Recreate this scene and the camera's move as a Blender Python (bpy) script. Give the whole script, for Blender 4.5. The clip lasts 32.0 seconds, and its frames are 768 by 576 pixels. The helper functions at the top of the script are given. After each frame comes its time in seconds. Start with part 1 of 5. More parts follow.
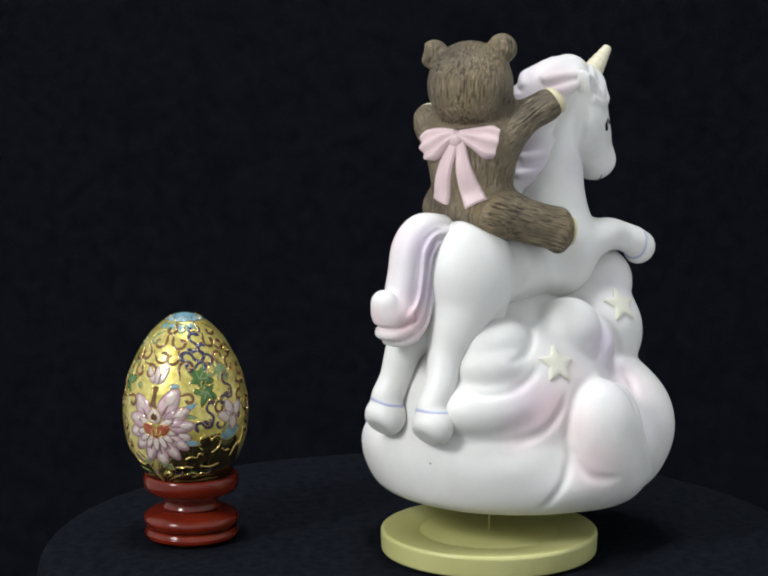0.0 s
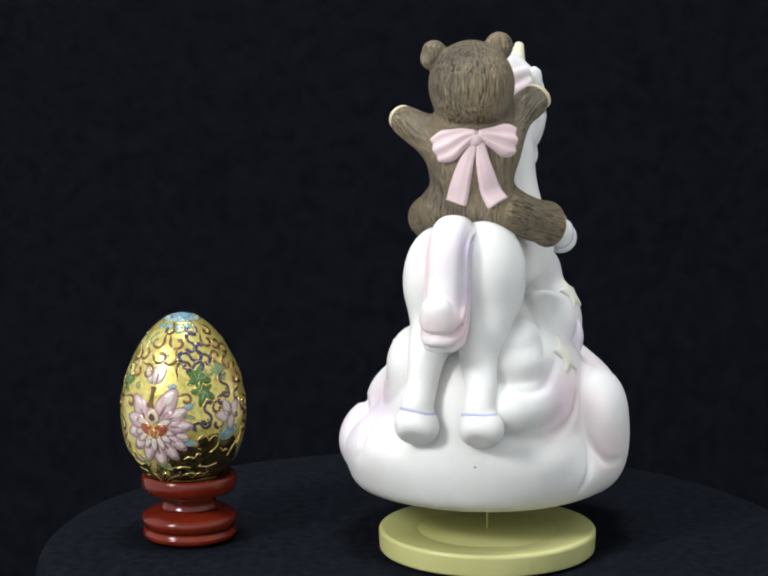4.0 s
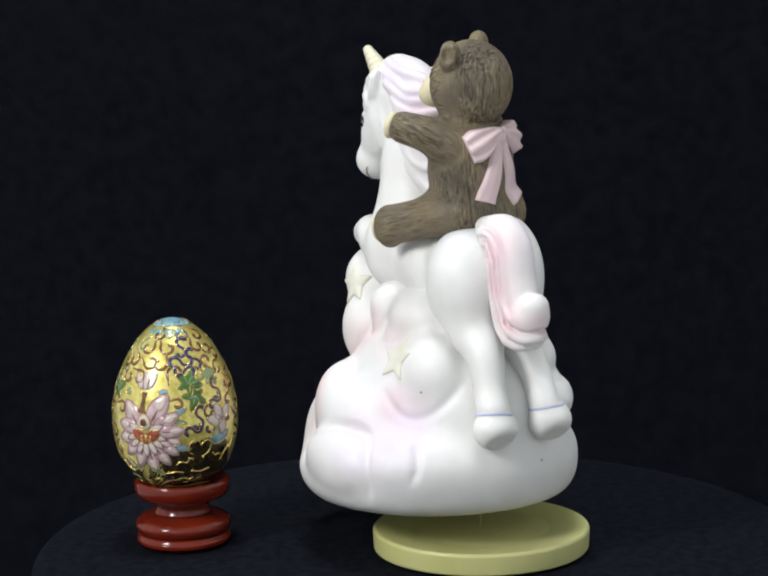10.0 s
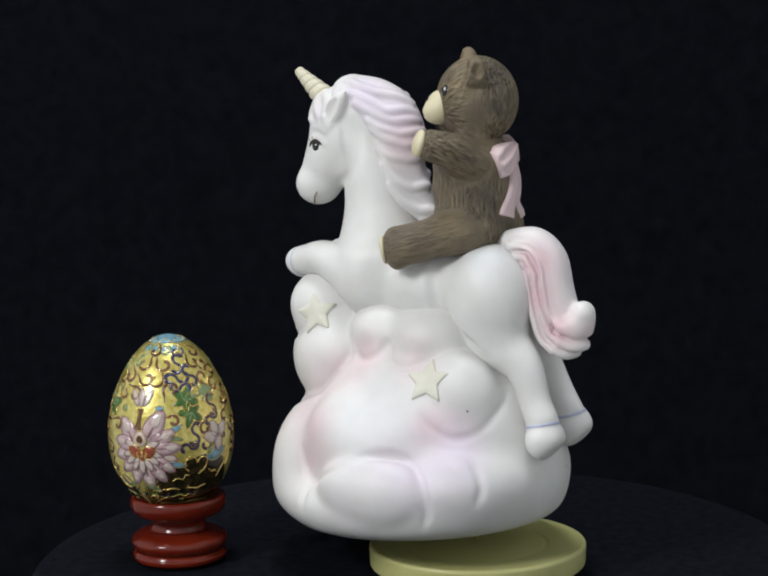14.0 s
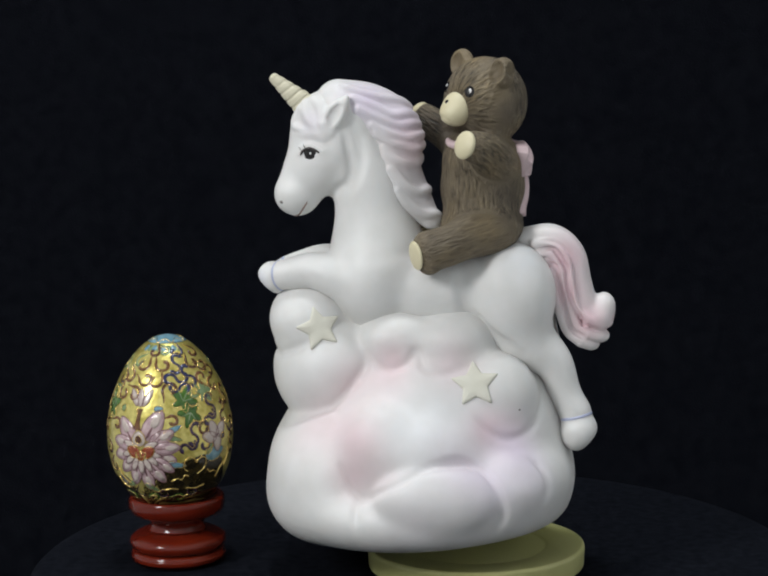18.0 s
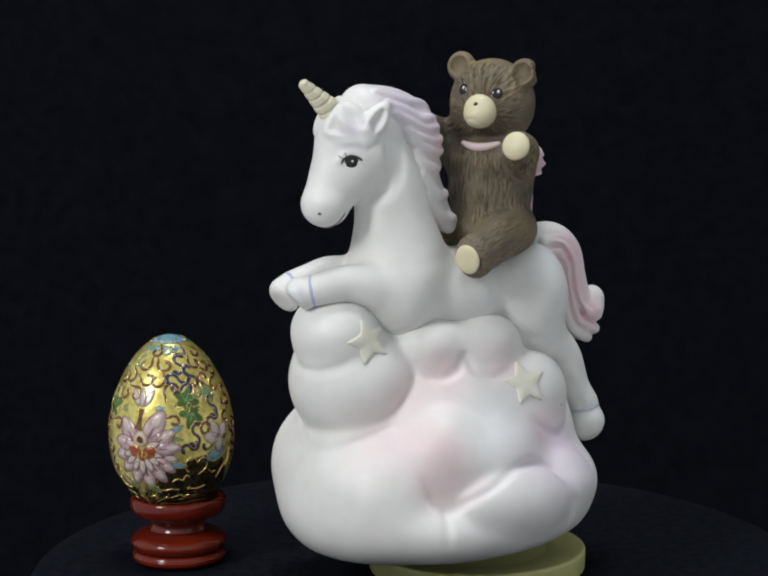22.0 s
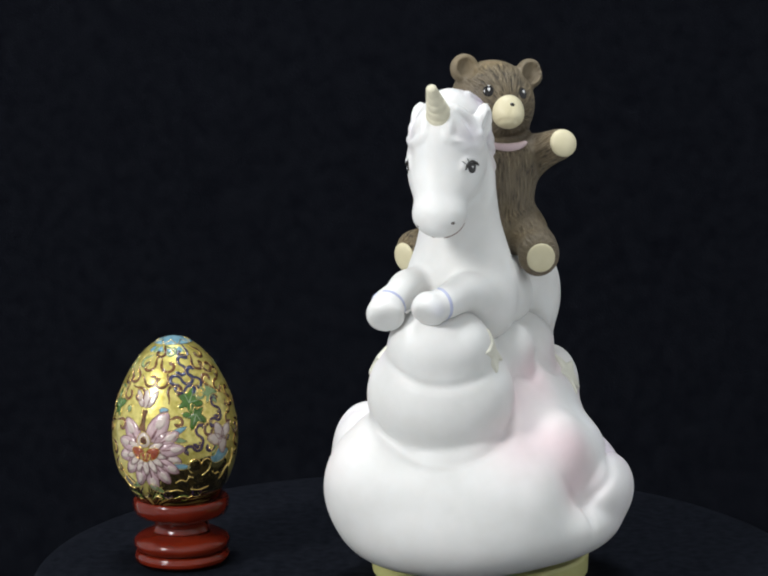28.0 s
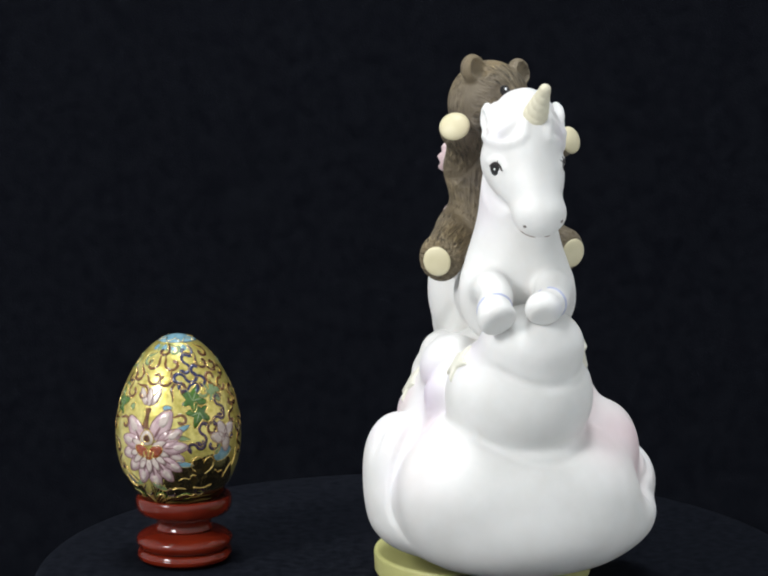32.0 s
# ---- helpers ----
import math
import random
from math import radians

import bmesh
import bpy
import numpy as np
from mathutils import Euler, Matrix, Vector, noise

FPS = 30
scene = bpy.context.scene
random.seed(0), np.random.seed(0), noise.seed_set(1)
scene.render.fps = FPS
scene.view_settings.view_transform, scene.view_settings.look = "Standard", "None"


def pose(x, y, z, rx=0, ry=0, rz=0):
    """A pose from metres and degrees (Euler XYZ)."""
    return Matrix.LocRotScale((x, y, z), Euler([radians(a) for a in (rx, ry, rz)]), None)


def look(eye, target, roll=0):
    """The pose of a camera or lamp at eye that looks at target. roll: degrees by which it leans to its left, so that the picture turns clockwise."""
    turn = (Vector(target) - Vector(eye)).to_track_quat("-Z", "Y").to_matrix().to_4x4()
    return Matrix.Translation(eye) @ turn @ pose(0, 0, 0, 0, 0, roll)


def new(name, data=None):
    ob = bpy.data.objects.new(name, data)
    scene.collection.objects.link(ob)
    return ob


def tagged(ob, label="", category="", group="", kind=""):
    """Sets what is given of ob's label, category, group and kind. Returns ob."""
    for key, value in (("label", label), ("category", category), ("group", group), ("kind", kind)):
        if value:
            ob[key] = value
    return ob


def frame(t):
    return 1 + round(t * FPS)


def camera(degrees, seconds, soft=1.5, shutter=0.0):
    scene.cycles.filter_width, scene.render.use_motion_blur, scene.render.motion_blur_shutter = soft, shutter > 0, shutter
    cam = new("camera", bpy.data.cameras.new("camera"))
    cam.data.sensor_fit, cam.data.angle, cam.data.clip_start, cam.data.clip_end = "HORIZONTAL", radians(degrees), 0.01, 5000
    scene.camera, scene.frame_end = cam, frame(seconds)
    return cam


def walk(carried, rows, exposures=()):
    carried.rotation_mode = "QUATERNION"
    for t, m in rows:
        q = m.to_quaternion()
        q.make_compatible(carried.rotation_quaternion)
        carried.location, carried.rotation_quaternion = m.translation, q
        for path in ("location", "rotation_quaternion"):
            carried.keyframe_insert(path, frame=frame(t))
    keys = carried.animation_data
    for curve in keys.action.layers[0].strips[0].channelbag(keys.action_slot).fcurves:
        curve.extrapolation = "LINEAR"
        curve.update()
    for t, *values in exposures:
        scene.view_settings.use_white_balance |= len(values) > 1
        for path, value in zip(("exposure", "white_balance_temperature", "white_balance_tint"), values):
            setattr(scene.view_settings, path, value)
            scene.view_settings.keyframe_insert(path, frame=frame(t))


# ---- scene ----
# ---- camera: one tripod place, small turns of the head ----
cam = camera(21.03, 32.0, soft=2.2)
EYE = Vector((0.0, -0.742, 0.2173))


def aimed(t, down, turn, roll):
    d, a = radians(down), radians(turn)
    way = Vector((math.cos(d) * math.sin(a), math.cos(d) * math.cos(a), -math.sin(d)))
    return (t, look(EYE, EYE + way, roll))


walk(cam, [
    aimed(0, 9.15, -3.01, 0.12), aimed(1, 9.15, -3.00, 0.09), aimed(2, 9.16, -2.98, 0.06), aimed(3, 9.16, -2.95, 0.00),
    aimed(3.5, 9.17, -2.94, -0.06), aimed(5.5, 9.17, -2.91, -0.18), aimed(6, 9.17, -2.88, -0.28), aimed(7, 9.19, -2.71, -0.86),
    aimed(8, 9.19, -2.68, -1.12), aimed(9, 9.16, -2.66, -1.16), aimed(10, 9.15, -2.63, -1.18), aimed(10.5, 8.88, -2.55, -1.19),
    aimed(11, 8.71, -2.57, -1.19), aimed(12, 8.72, -2.58, -1.21), aimed(13, 8.71, -2.52, -1.22), aimed(14, 8.70, -2.51, -1.22),
    aimed(14.5, 8.70, -2.50, -1.21), aimed(16.5, 8.69, -2.48, -1.14), aimed(17, 8.68, -2.48, -1.08), aimed(18, 8.67, -2.50, -0.97),
    aimed(19, 8.65, -2.54, -0.85), aimed(20, 8.65, -2.55, -0.75), aimed(21, 8.63, -2.56, -0.66), aimed(22, 8.62, -2.57, -0.58),
    aimed(23, 8.60, -2.58, -0.54), aimed(24, 8.59, -2.60, -0.55), aimed(25, 8.58, -2.63, -0.56), aimed(25.5, 8.58, -2.63, -0.54),
    aimed(27.5, 8.57, -2.67, -0.46), aimed(28, 8.57, -2.68, -0.43), aimed(29, 8.57, -2.70, -0.35), aimed(30, 8.57, -2.73, -0.24),
    aimed(31, 8.57, -2.76, -0.10), aimed(32, 8.58, -2.80, -0.02)],
     [(0, 0.24), (1, 0.33), (2, 0.41), (3.5, 0.48), (6, 0.58), (7, 0.55), (9, 0.40), (10, 0.30), (11, 0.10), (13, -0.05), (18, -0.20), (22, -0.16), (24, 0.0), (28, 0.25), (32, 0.35)])

# ---- light: a lamp high to one side, a weak room ----
world = bpy.data.worlds.new("room_light")
scene.world = world
world.use_nodes = True
world.node_tree.nodes["Background"].inputs["Color"].default_value = (0.75, 0.85, 1.0, 1)
world.node_tree.nodes["Background"].inputs["Strength"].default_value = 0.03


def area_lamp(name, eye, target, size, watts, colour):
    data = bpy.data.lights.new(name, "AREA")
    data.shape, data.size, data.size_y, data.energy, data.color = "ELLIPSE", size[0], size[1], watts, colour
    ob = new(name, data)
    ob.matrix_world = look(eye, target)
    return ob


area_lamp("key_lamp", (-0.80, -0.78, 0.76), (0, 0, 0.08), (0.24, 0.42), 8.4, (0.985, 0.985, 0.985))
area_lamp("ceiling_lamp", (-0.05, -0.02, 1.80), (-0.05, 0.0, 0.0), (0.5, 0.5), 15.0, (0.94, 0.975, 1.0))


# ---- materials ----
def nodes_of(name):
    m = bpy.data.materials.new(name)
    m.use_nodes = True
    nt = m.node_tree
    return m, nt, nt.nodes["Principled BSDF"]


def noise_node(nt, scale, detail=3.0, stretch=None, space="Object"):
    co = nt.nodes.new("ShaderNodeTexCoord")
    out = co.outputs[space]
    if stretch:
        mp = nt.nodes.new("ShaderNodeMapping")
        mp.inputs["Scale"].default_value = stretch
        nt.links.new(out, mp.inputs["Vector"])
        out = mp.outputs["Vector"]
    n = nt.nodes.new("ShaderNodeTexNoise")
    n.inputs["Scale"].default_value, n.inputs["Detail"].default_value = scale, detail
    nt.links.new(out, n.inputs["Vector"])
    return n


def ramp(nt, fac, stops):
    r = nt.nodes.new("ShaderNodeValToRGB")
    r.color_ramp.elements[0].position, r.color_ramp.elements[0].color = stops[0][0], (*stops[0][1], 1)
    r.color_ramp.elements[1].position, r.color_ramp.elements[1].color = stops[-1][0], (*stops[-1][1], 1)
    for p, c in stops[1:-1]:
        e = r.color_ramp.elements.new(p)
        e.color = (*c, 1)
    nt.links.new(fac, r.inputs["Fac"])
    return r


def bump(nt, bsdf, height, strength, distance):
    b = nt.nodes.new("ShaderNodeBump")
    b.inputs["Strength"].default_value, b.inputs["Distance"].default_value = strength, distance
    nt.links.new(height, b.inputs["Height"])
    nt.links.new(b.outputs["Normal"], bsdf.inputs["Normal"])
    return b


def plain(name, dark, light, rough, scale=60.0, bump_mm=0.0, bump_scale=None, metal=0.0, coat=0.0, detail=4.0):
    """A painted or moulded surface: two near tones mixed by noise, roughness noise, fine relief."""
    m, nt, b = nodes_of(name)
    n = noise_node(nt, scale, detail)
    r = ramp(nt, n.outputs["Fac"], [(0.3, dark), (0.7, light)])
    nt.links.new(r.outputs["Color"], b.inputs["Base Color"])
    b.inputs["Roughness"].default_value, b.inputs["Metallic"].default_value = rough, metal
    b.inputs["Coat Weight"].default_value = coat
    b.inputs["Coat Roughness"].default_value = 0.12
    if bump_mm:
        n2 = noise_node(nt, bump_scale or scale * 6, 4.0)
        bump(nt, b, n2.outputs["Fac"], 0.6, bump_mm / 1000)
    return m


def cloth(name, dark, light, scale, weave):
    """Matt black cloth: faint mottling, a fine weave, no shine."""
    m = plain(name, dark, light, 1.0, scale, 0.35, weave)
    m.node_tree.nodes["Principled BSDF"].inputs["Specular IOR Level"].default_value = 0.03
    return m


def glazed(name, rough, bump_mm, coat=0.0):
    """White bisque with the air-brushed tint that the mesh carries, mottled a little."""
    m, nt, b = nodes_of(name)
    a = nt.nodes.new("ShaderNodeVertexColor")
    a.layer_name = "paint"
    n = noise_node(nt, 90.0, 5.0)
    r = ramp(nt, n.outputs["Fac"], [(0.3, (0.93, 0.93, 0.92)), (0.65, (1.0, 1.0, 1.0))])
    mx = nt.nodes.new("ShaderNodeMix")
    mx.data_type, mx.blend_type = "RGBA", "MULTIPLY"
    mx.inputs["Factor"].default_value = 1.0
    nt.links.new(a.outputs["Color"], mx.inputs["A"])
    nt.links.new(r.outputs["Color"], mx.inputs["B"])
    nt.links.new(mx.outputs["Result"], b.inputs["Base Color"])
    b.inputs["Roughness"].default_value = rough
    b.inputs["Coat Weight"].default_value = coat
    b.inputs["Coat Roughness"].default_value = 0.35
    b.inputs["Subsurface Weight"].default_value = 0.12
    b.inputs["Subsurface Radius"].default_value = (1.0, 0.8, 0.7)
    b.inputs["Subsurface Scale"].default_value = 0.0015
    n2 = noise_node(nt, 420.0, 3.0)
    bump(nt, b, n2.outputs["Fac"], 0.35, bump_mm / 1000)
    return m


def fur(name, dark, light, tan):
    """Brown bisque with combed strokes, darker in their grooves and tan on their crests."""
    m, nt, b = nodes_of(name)
    at = nt.nodes.new("ShaderNodeAttribute")
    at.attribute_name = "comb"
    mp = nt.nodes.new("ShaderNodeMapping")
    mp.inputs["Scale"].default_value = (1.0, 1.0, 0.17)
    nt.links.new(at.outputs["Vector"], mp.inputs["Vector"])
    n = nt.nodes.new("ShaderNodeTexNoise")
    n.inputs["Scale"].default_value, n.inputs["Detail"].default_value = 1080.0, 3.0
    n.inputs["Distortion"].default_value = 0.35
    nt.links.new(mp.outputs["Vector"], n.inputs["Vector"])
    n2 = noise_node(nt, 45.0, 4.0)
    r = ramp(nt, n.outputs["Fac"], [(0.36, dark), (0.47, light), (0.57, light), (0.70, tan)])
    r2 = ramp(nt, n2.outputs["Fac"], [(0.3, (0.52, 0.50, 0.53)), (0.5, (0.98, 0.95, 0.91)), (0.70, (1.30, 1.20, 0.98))])
    mx = nt.nodes.new("ShaderNodeMix")
    mx.data_type, mx.blend_type = "RGBA", "MULTIPLY"
    mx.inputs["Factor"].default_value = 1.0
    deep = nt.nodes.new("ShaderNodeAttribute")
    deep.attribute_name = "stroke"
    worn = nt.nodes.new("ShaderNodeMix")
    worn.data_type = "RGBA"
    worn.inputs["A"].default_value = (*light, 1)
    patch = noise_node(nt, 75.0, 3.0)
    bare = ramp(nt, patch.outputs["Fac"], [(0.34, (0.30, 0.30, 0.30)), (0.54, (1.0, 1.0, 1.0))])
    combed = nt.nodes.new("ShaderNodeMath")
    combed.operation = "MULTIPLY"
    nt.links.new(deep.outputs["Fac"], combed.inputs[0])
    nt.links.new(bare.outputs["Color"], combed.inputs[1])
    nt.links.new(combed.outputs["Value"], worn.inputs["Factor"])
    nt.links.new(r.outputs["Color"], worn.inputs["B"])
    nt.links.new(worn.outputs["Result"], mx.inputs["A"])
    nt.links.new(r2.outputs["Color"], mx.inputs["B"])
    nt.links.new(mx.outputs["Result"], b.inputs["Base Color"])
    b.inputs["Roughness"].default_value = 0.62
    height = nt.nodes.new("ShaderNodeMath")
    height.operation = "MULTIPLY"
    nt.links.new(n.outputs["Fac"], height.inputs[0])
    nt.links.new(combed.outputs["Value"], height.inputs[1])
    bump(nt, b, height.outputs["Value"], 1.0, 0.0026)
    return m


WHITE, PINK, LILAC, BLUE, ICE = (0.79, 0.785, 0.77), (0.79, 0.55, 0.60), (0.67, 0.58, 0.72), (0.36, 0.40, 0.68), (0.72, 0.76, 0.82)
bisque = glazed("white_bisque", 0.5, 0.05)
bear_fur = fur("brown_fur_bisque", (0.046, 0.036, 0.023), (0.168, 0.138, 0.092), (0.320, 0.270, 0.180))
cream = plain("cream_paint", (0.62, 0.56, 0.36), (0.70, 0.64, 0.44), 0.5, 90, 0.05)
bow_pink = plain("pink_paint", (0.66, 0.49, 0.51), (0.74, 0.59, 0.60), 0.5, 70, 0.06)
black_gloss = plain("black_paint", (0.006, 0.005, 0.005), (0.012, 0.010, 0.010), 0.2, 90)
white_dot = plain("white_paint", (0.78, 0.78, 0.78), (0.82, 0.82, 0.82), 0.35, 90)
grey_line = plain("grey_paint", (0.10, 0.085, 0.075), (0.17, 0.15, 0.13), 0.5, 120)
lid_line = plain("dark_paint", (0.016, 0.013, 0.012), (0.035, 0.028, 0.024), 0.4, 120)
blue_line = plain("blue_paint", (0.40, 0.43, 0.62), (0.52, 0.55, 0.71), 0.5, 120)
mouth_line = plain("mouth_paint", (0.22, 0.15, 0.12), (0.30, 0.21, 0.17), 0.5, 120)
base_yellow = plain("pale_yellow_resin", (0.55, 0.545, 0.21), (0.63, 0.62, 0.28), 0.38, 25, 0.03, 300)
red_lacquer = plain("red_lacquer", (0.105, 0.009, 0.004), (0.185, 0.019, 0.006), 0.16, 40, 0.05, 160)
table_cloth = cloth("dark_cloth", (0.0032, 0.0040, 0.0064), (0.0096, 0.0110, 0.0156), 260, 1500)
backdrop_cloth = cloth("black_cloth", (0.0033, 0.0038, 0.0060), (0.0058, 0.0066, 0.0094), 120, 900)
# near-white for the added walls, so they throw back fill light
bounce_paint = plain("bounce_white", (0.80, 0.81, 0.82), (0.86, 0.87, 0.87), 0.9, 3)
star_cream = plain("star_paint", (0.69, 0.675, 0.57), (0.75, 0.735, 0.64), 0.5, 90, 0.05)
horn_cream = plain("horn_paint", (0.64, 0.60, 0.44), (0.72, 0.68, 0.53), 0.5, 60, 0.05)


def enamel(name, dark, light):
    return plain(name, dark, light, 0.16, 420, coat=0.5)


navy = enamel("navy_enamel", (0.010, 0.012, 0.050), (0.030, 0.035, 0.110))
brown = enamel("brown_enamel", (0.050, 0.016, 0.008), (0.110, 0.040, 0.018))
rust = enamel("rust_enamel", (0.100, 0.042, 0.016), (0.200, 0.090, 0.035))
petal_edge = enamel("dark_rose_enamel", (0.150, 0.070, 0.080), (0.260, 0.140, 0.140))
plum = enamel("plum_enamel", (0.020, 0.010, 0.030), (0.055, 0.030, 0.080))
green = enamel("green_enamel", (0.018, 0.070, 0.006), (0.070, 0.170, 0.020))
sage = enamel("sage_enamel", (0.140, 0.220, 0.090), (0.240, 0.330, 0.160))
rose = enamel("rose_enamel", (0.42, 0.27, 0.30), (0.58, 0.43, 0.43))
pale = enamel("pale_enamel", (0.50, 0.41, 0.37), (0.64, 0.55, 0.49))
brick_red = enamel("red_enamel", (0.20, 0.030, 0.010), (0.34, 0.070, 0.020))
sky = enamel("sky_enamel", (0.11, 0.25, 0.32), (0.24, 0.42, 0.50))
olive = enamel("olive_enamel", (0.014, 0.011, 0.006), (0.050, 0.036, 0.012))
gilt_ground = plain("gilt_ground", (0.50, 0.41, 0.07), (0.84, 0.74, 0.24), 0.30, 420, 0.20, 700, metal=0.62, coat=0.8)
gold = plain("gilt_wire", (0.72, 0.50, 0.16), (0.86, 0.64, 0.24), 0.24, 220, metal=1.0)


# ---- mesh tools ----
def mesh_object(name, verts, faces, material, smooth=True):
    me = bpy.data.meshes.new(name)
    me.from_pydata([tuple(v) for v in verts], [], [tuple(f) for f in faces])
    me.materials.append(material)
    if smooth:
        me.polygons.foreach_set("use_smooth", [True] * len(me.polygons))
    me.update()
    return new(name, me)


def under(ob, parent, label=""):
    ob.parent = parent
    return tagged(ob, label) if label else ob


def part(name, bm, material, parent, label=""):
    me = bpy.data.meshes.new(name)
    bmesh.ops.recalc_face_normals(bm, faces=bm.faces[:])
    bm.to_mesh(me)
    bm.free()
    me.materials.append(material)
    me.polygons.foreach_set("use_smooth", [True] * len(me.polygons))
    ob = new(name, me)
    if parent:
        ob.parent = parent
    return tagged(ob, label) if label else ob


def lathe(profile, steps=96):
    """A turned body from (radius, height) pairs, closed at the axis."""
    bm = bmesh.new()
    rings = []
    for r, z in profile:
        if r < 1e-7:
            rings.append([bm.verts.new((0, 0, z))])
        else:
            rings.append([bm.verts.new((r * math.cos(2 * math.pi * i / steps), r * math.sin(2 * math.pi * i / steps), z)) for i in range(steps)])
    for a, b in zip(rings, rings[1:]):
        for i in range(steps):
            j = (i + 1) % steps
            if len(a) == 1 and len(b) > 1:
                bm.faces.new((a[0], b[i], b[j]))
            elif len(b) == 1 and len(a) > 1:
                bm.faces.new((a[i], b[0], a[j]))
            elif len(a) > 1:
                bm.faces.new((a[i], b[i], b[j], a[j]))
    return bm


def rounded(points, r, n=5):
    """A profile whose inner corners are rounded by r."""
    out = [points[0]]
    for p, q, s in zip(points, points[1:], points[2:]):
        p, q, s = Vector(p), Vector(q), Vector(s)
        a = q + (p - q).normalized() * min(r, (p - q).length / 2)
        b = q + (s - q).normalized() * min(r, (s - q).length / 2)
        for i in range(n + 1):
            k = i / n
            out.append(tuple(a * (1 - k) ** 2 + q * 2 * k * (1 - k) + b * k * k))
    return out + [points[-1]]


def tube_bm(bm, pts, radii, sides=8):
    """A round-ended tube along pts."""
    pts = [Vector(p) for p in pts]
    rings, up = [], Vector((0.31, 0.17, 0.93))
    n = len(pts)
    for i, p in enumerate(pts):
        d = (pts[min(i + 1, n - 1)] - pts[max(i - 1, 0)]).normalized()
        s = d.cross(up)
        if s.length < 1e-4:
            s = d.cross(Vector((1, 0, 0)))
        s.normalize()
        w = s.cross(d)
        up = w
        r = radii[i] if hasattr(radii, "__len__") else radii
        rings.append([bm.verts.new(p + (s * math.cos(2 * math.pi * k / sides) + w * math.sin(2 * math.pi * k / sides)) * r) for k in range(sides)])
    for a, b in zip(rings, rings[1:]):
        for k in range(sides):
            bm.faces.new((a[k], a[(k + 1) % sides], b[(k + 1) % sides], b[k]))
    bm.faces.new(rings[0][::-1])
    bm.faces.new(rings[-1])
    return bm


def spline(pts, n=8):
    """A smooth line through pts (any number of coordinates)."""
    p = np.array(pts, float)
    p = np.vstack([2 * p[0] - p[1], p, 2 * p[-1] - p[-2]])
    out = []
    for i in range(1, len(p) - 2):
        for k in range(n):
            t = k / n
            a, b, c, d = p[i - 1], p[i], p[i + 1], p[i + 2]
            out.append(0.5 * (2 * b + (c - a) * t + (2 * a - 5 * b + 4 * c - d) * t ** 2 + (3 * b - a - 3 * c + d) * t ** 3))
    out.append(p[-2])
    return np.array(out)


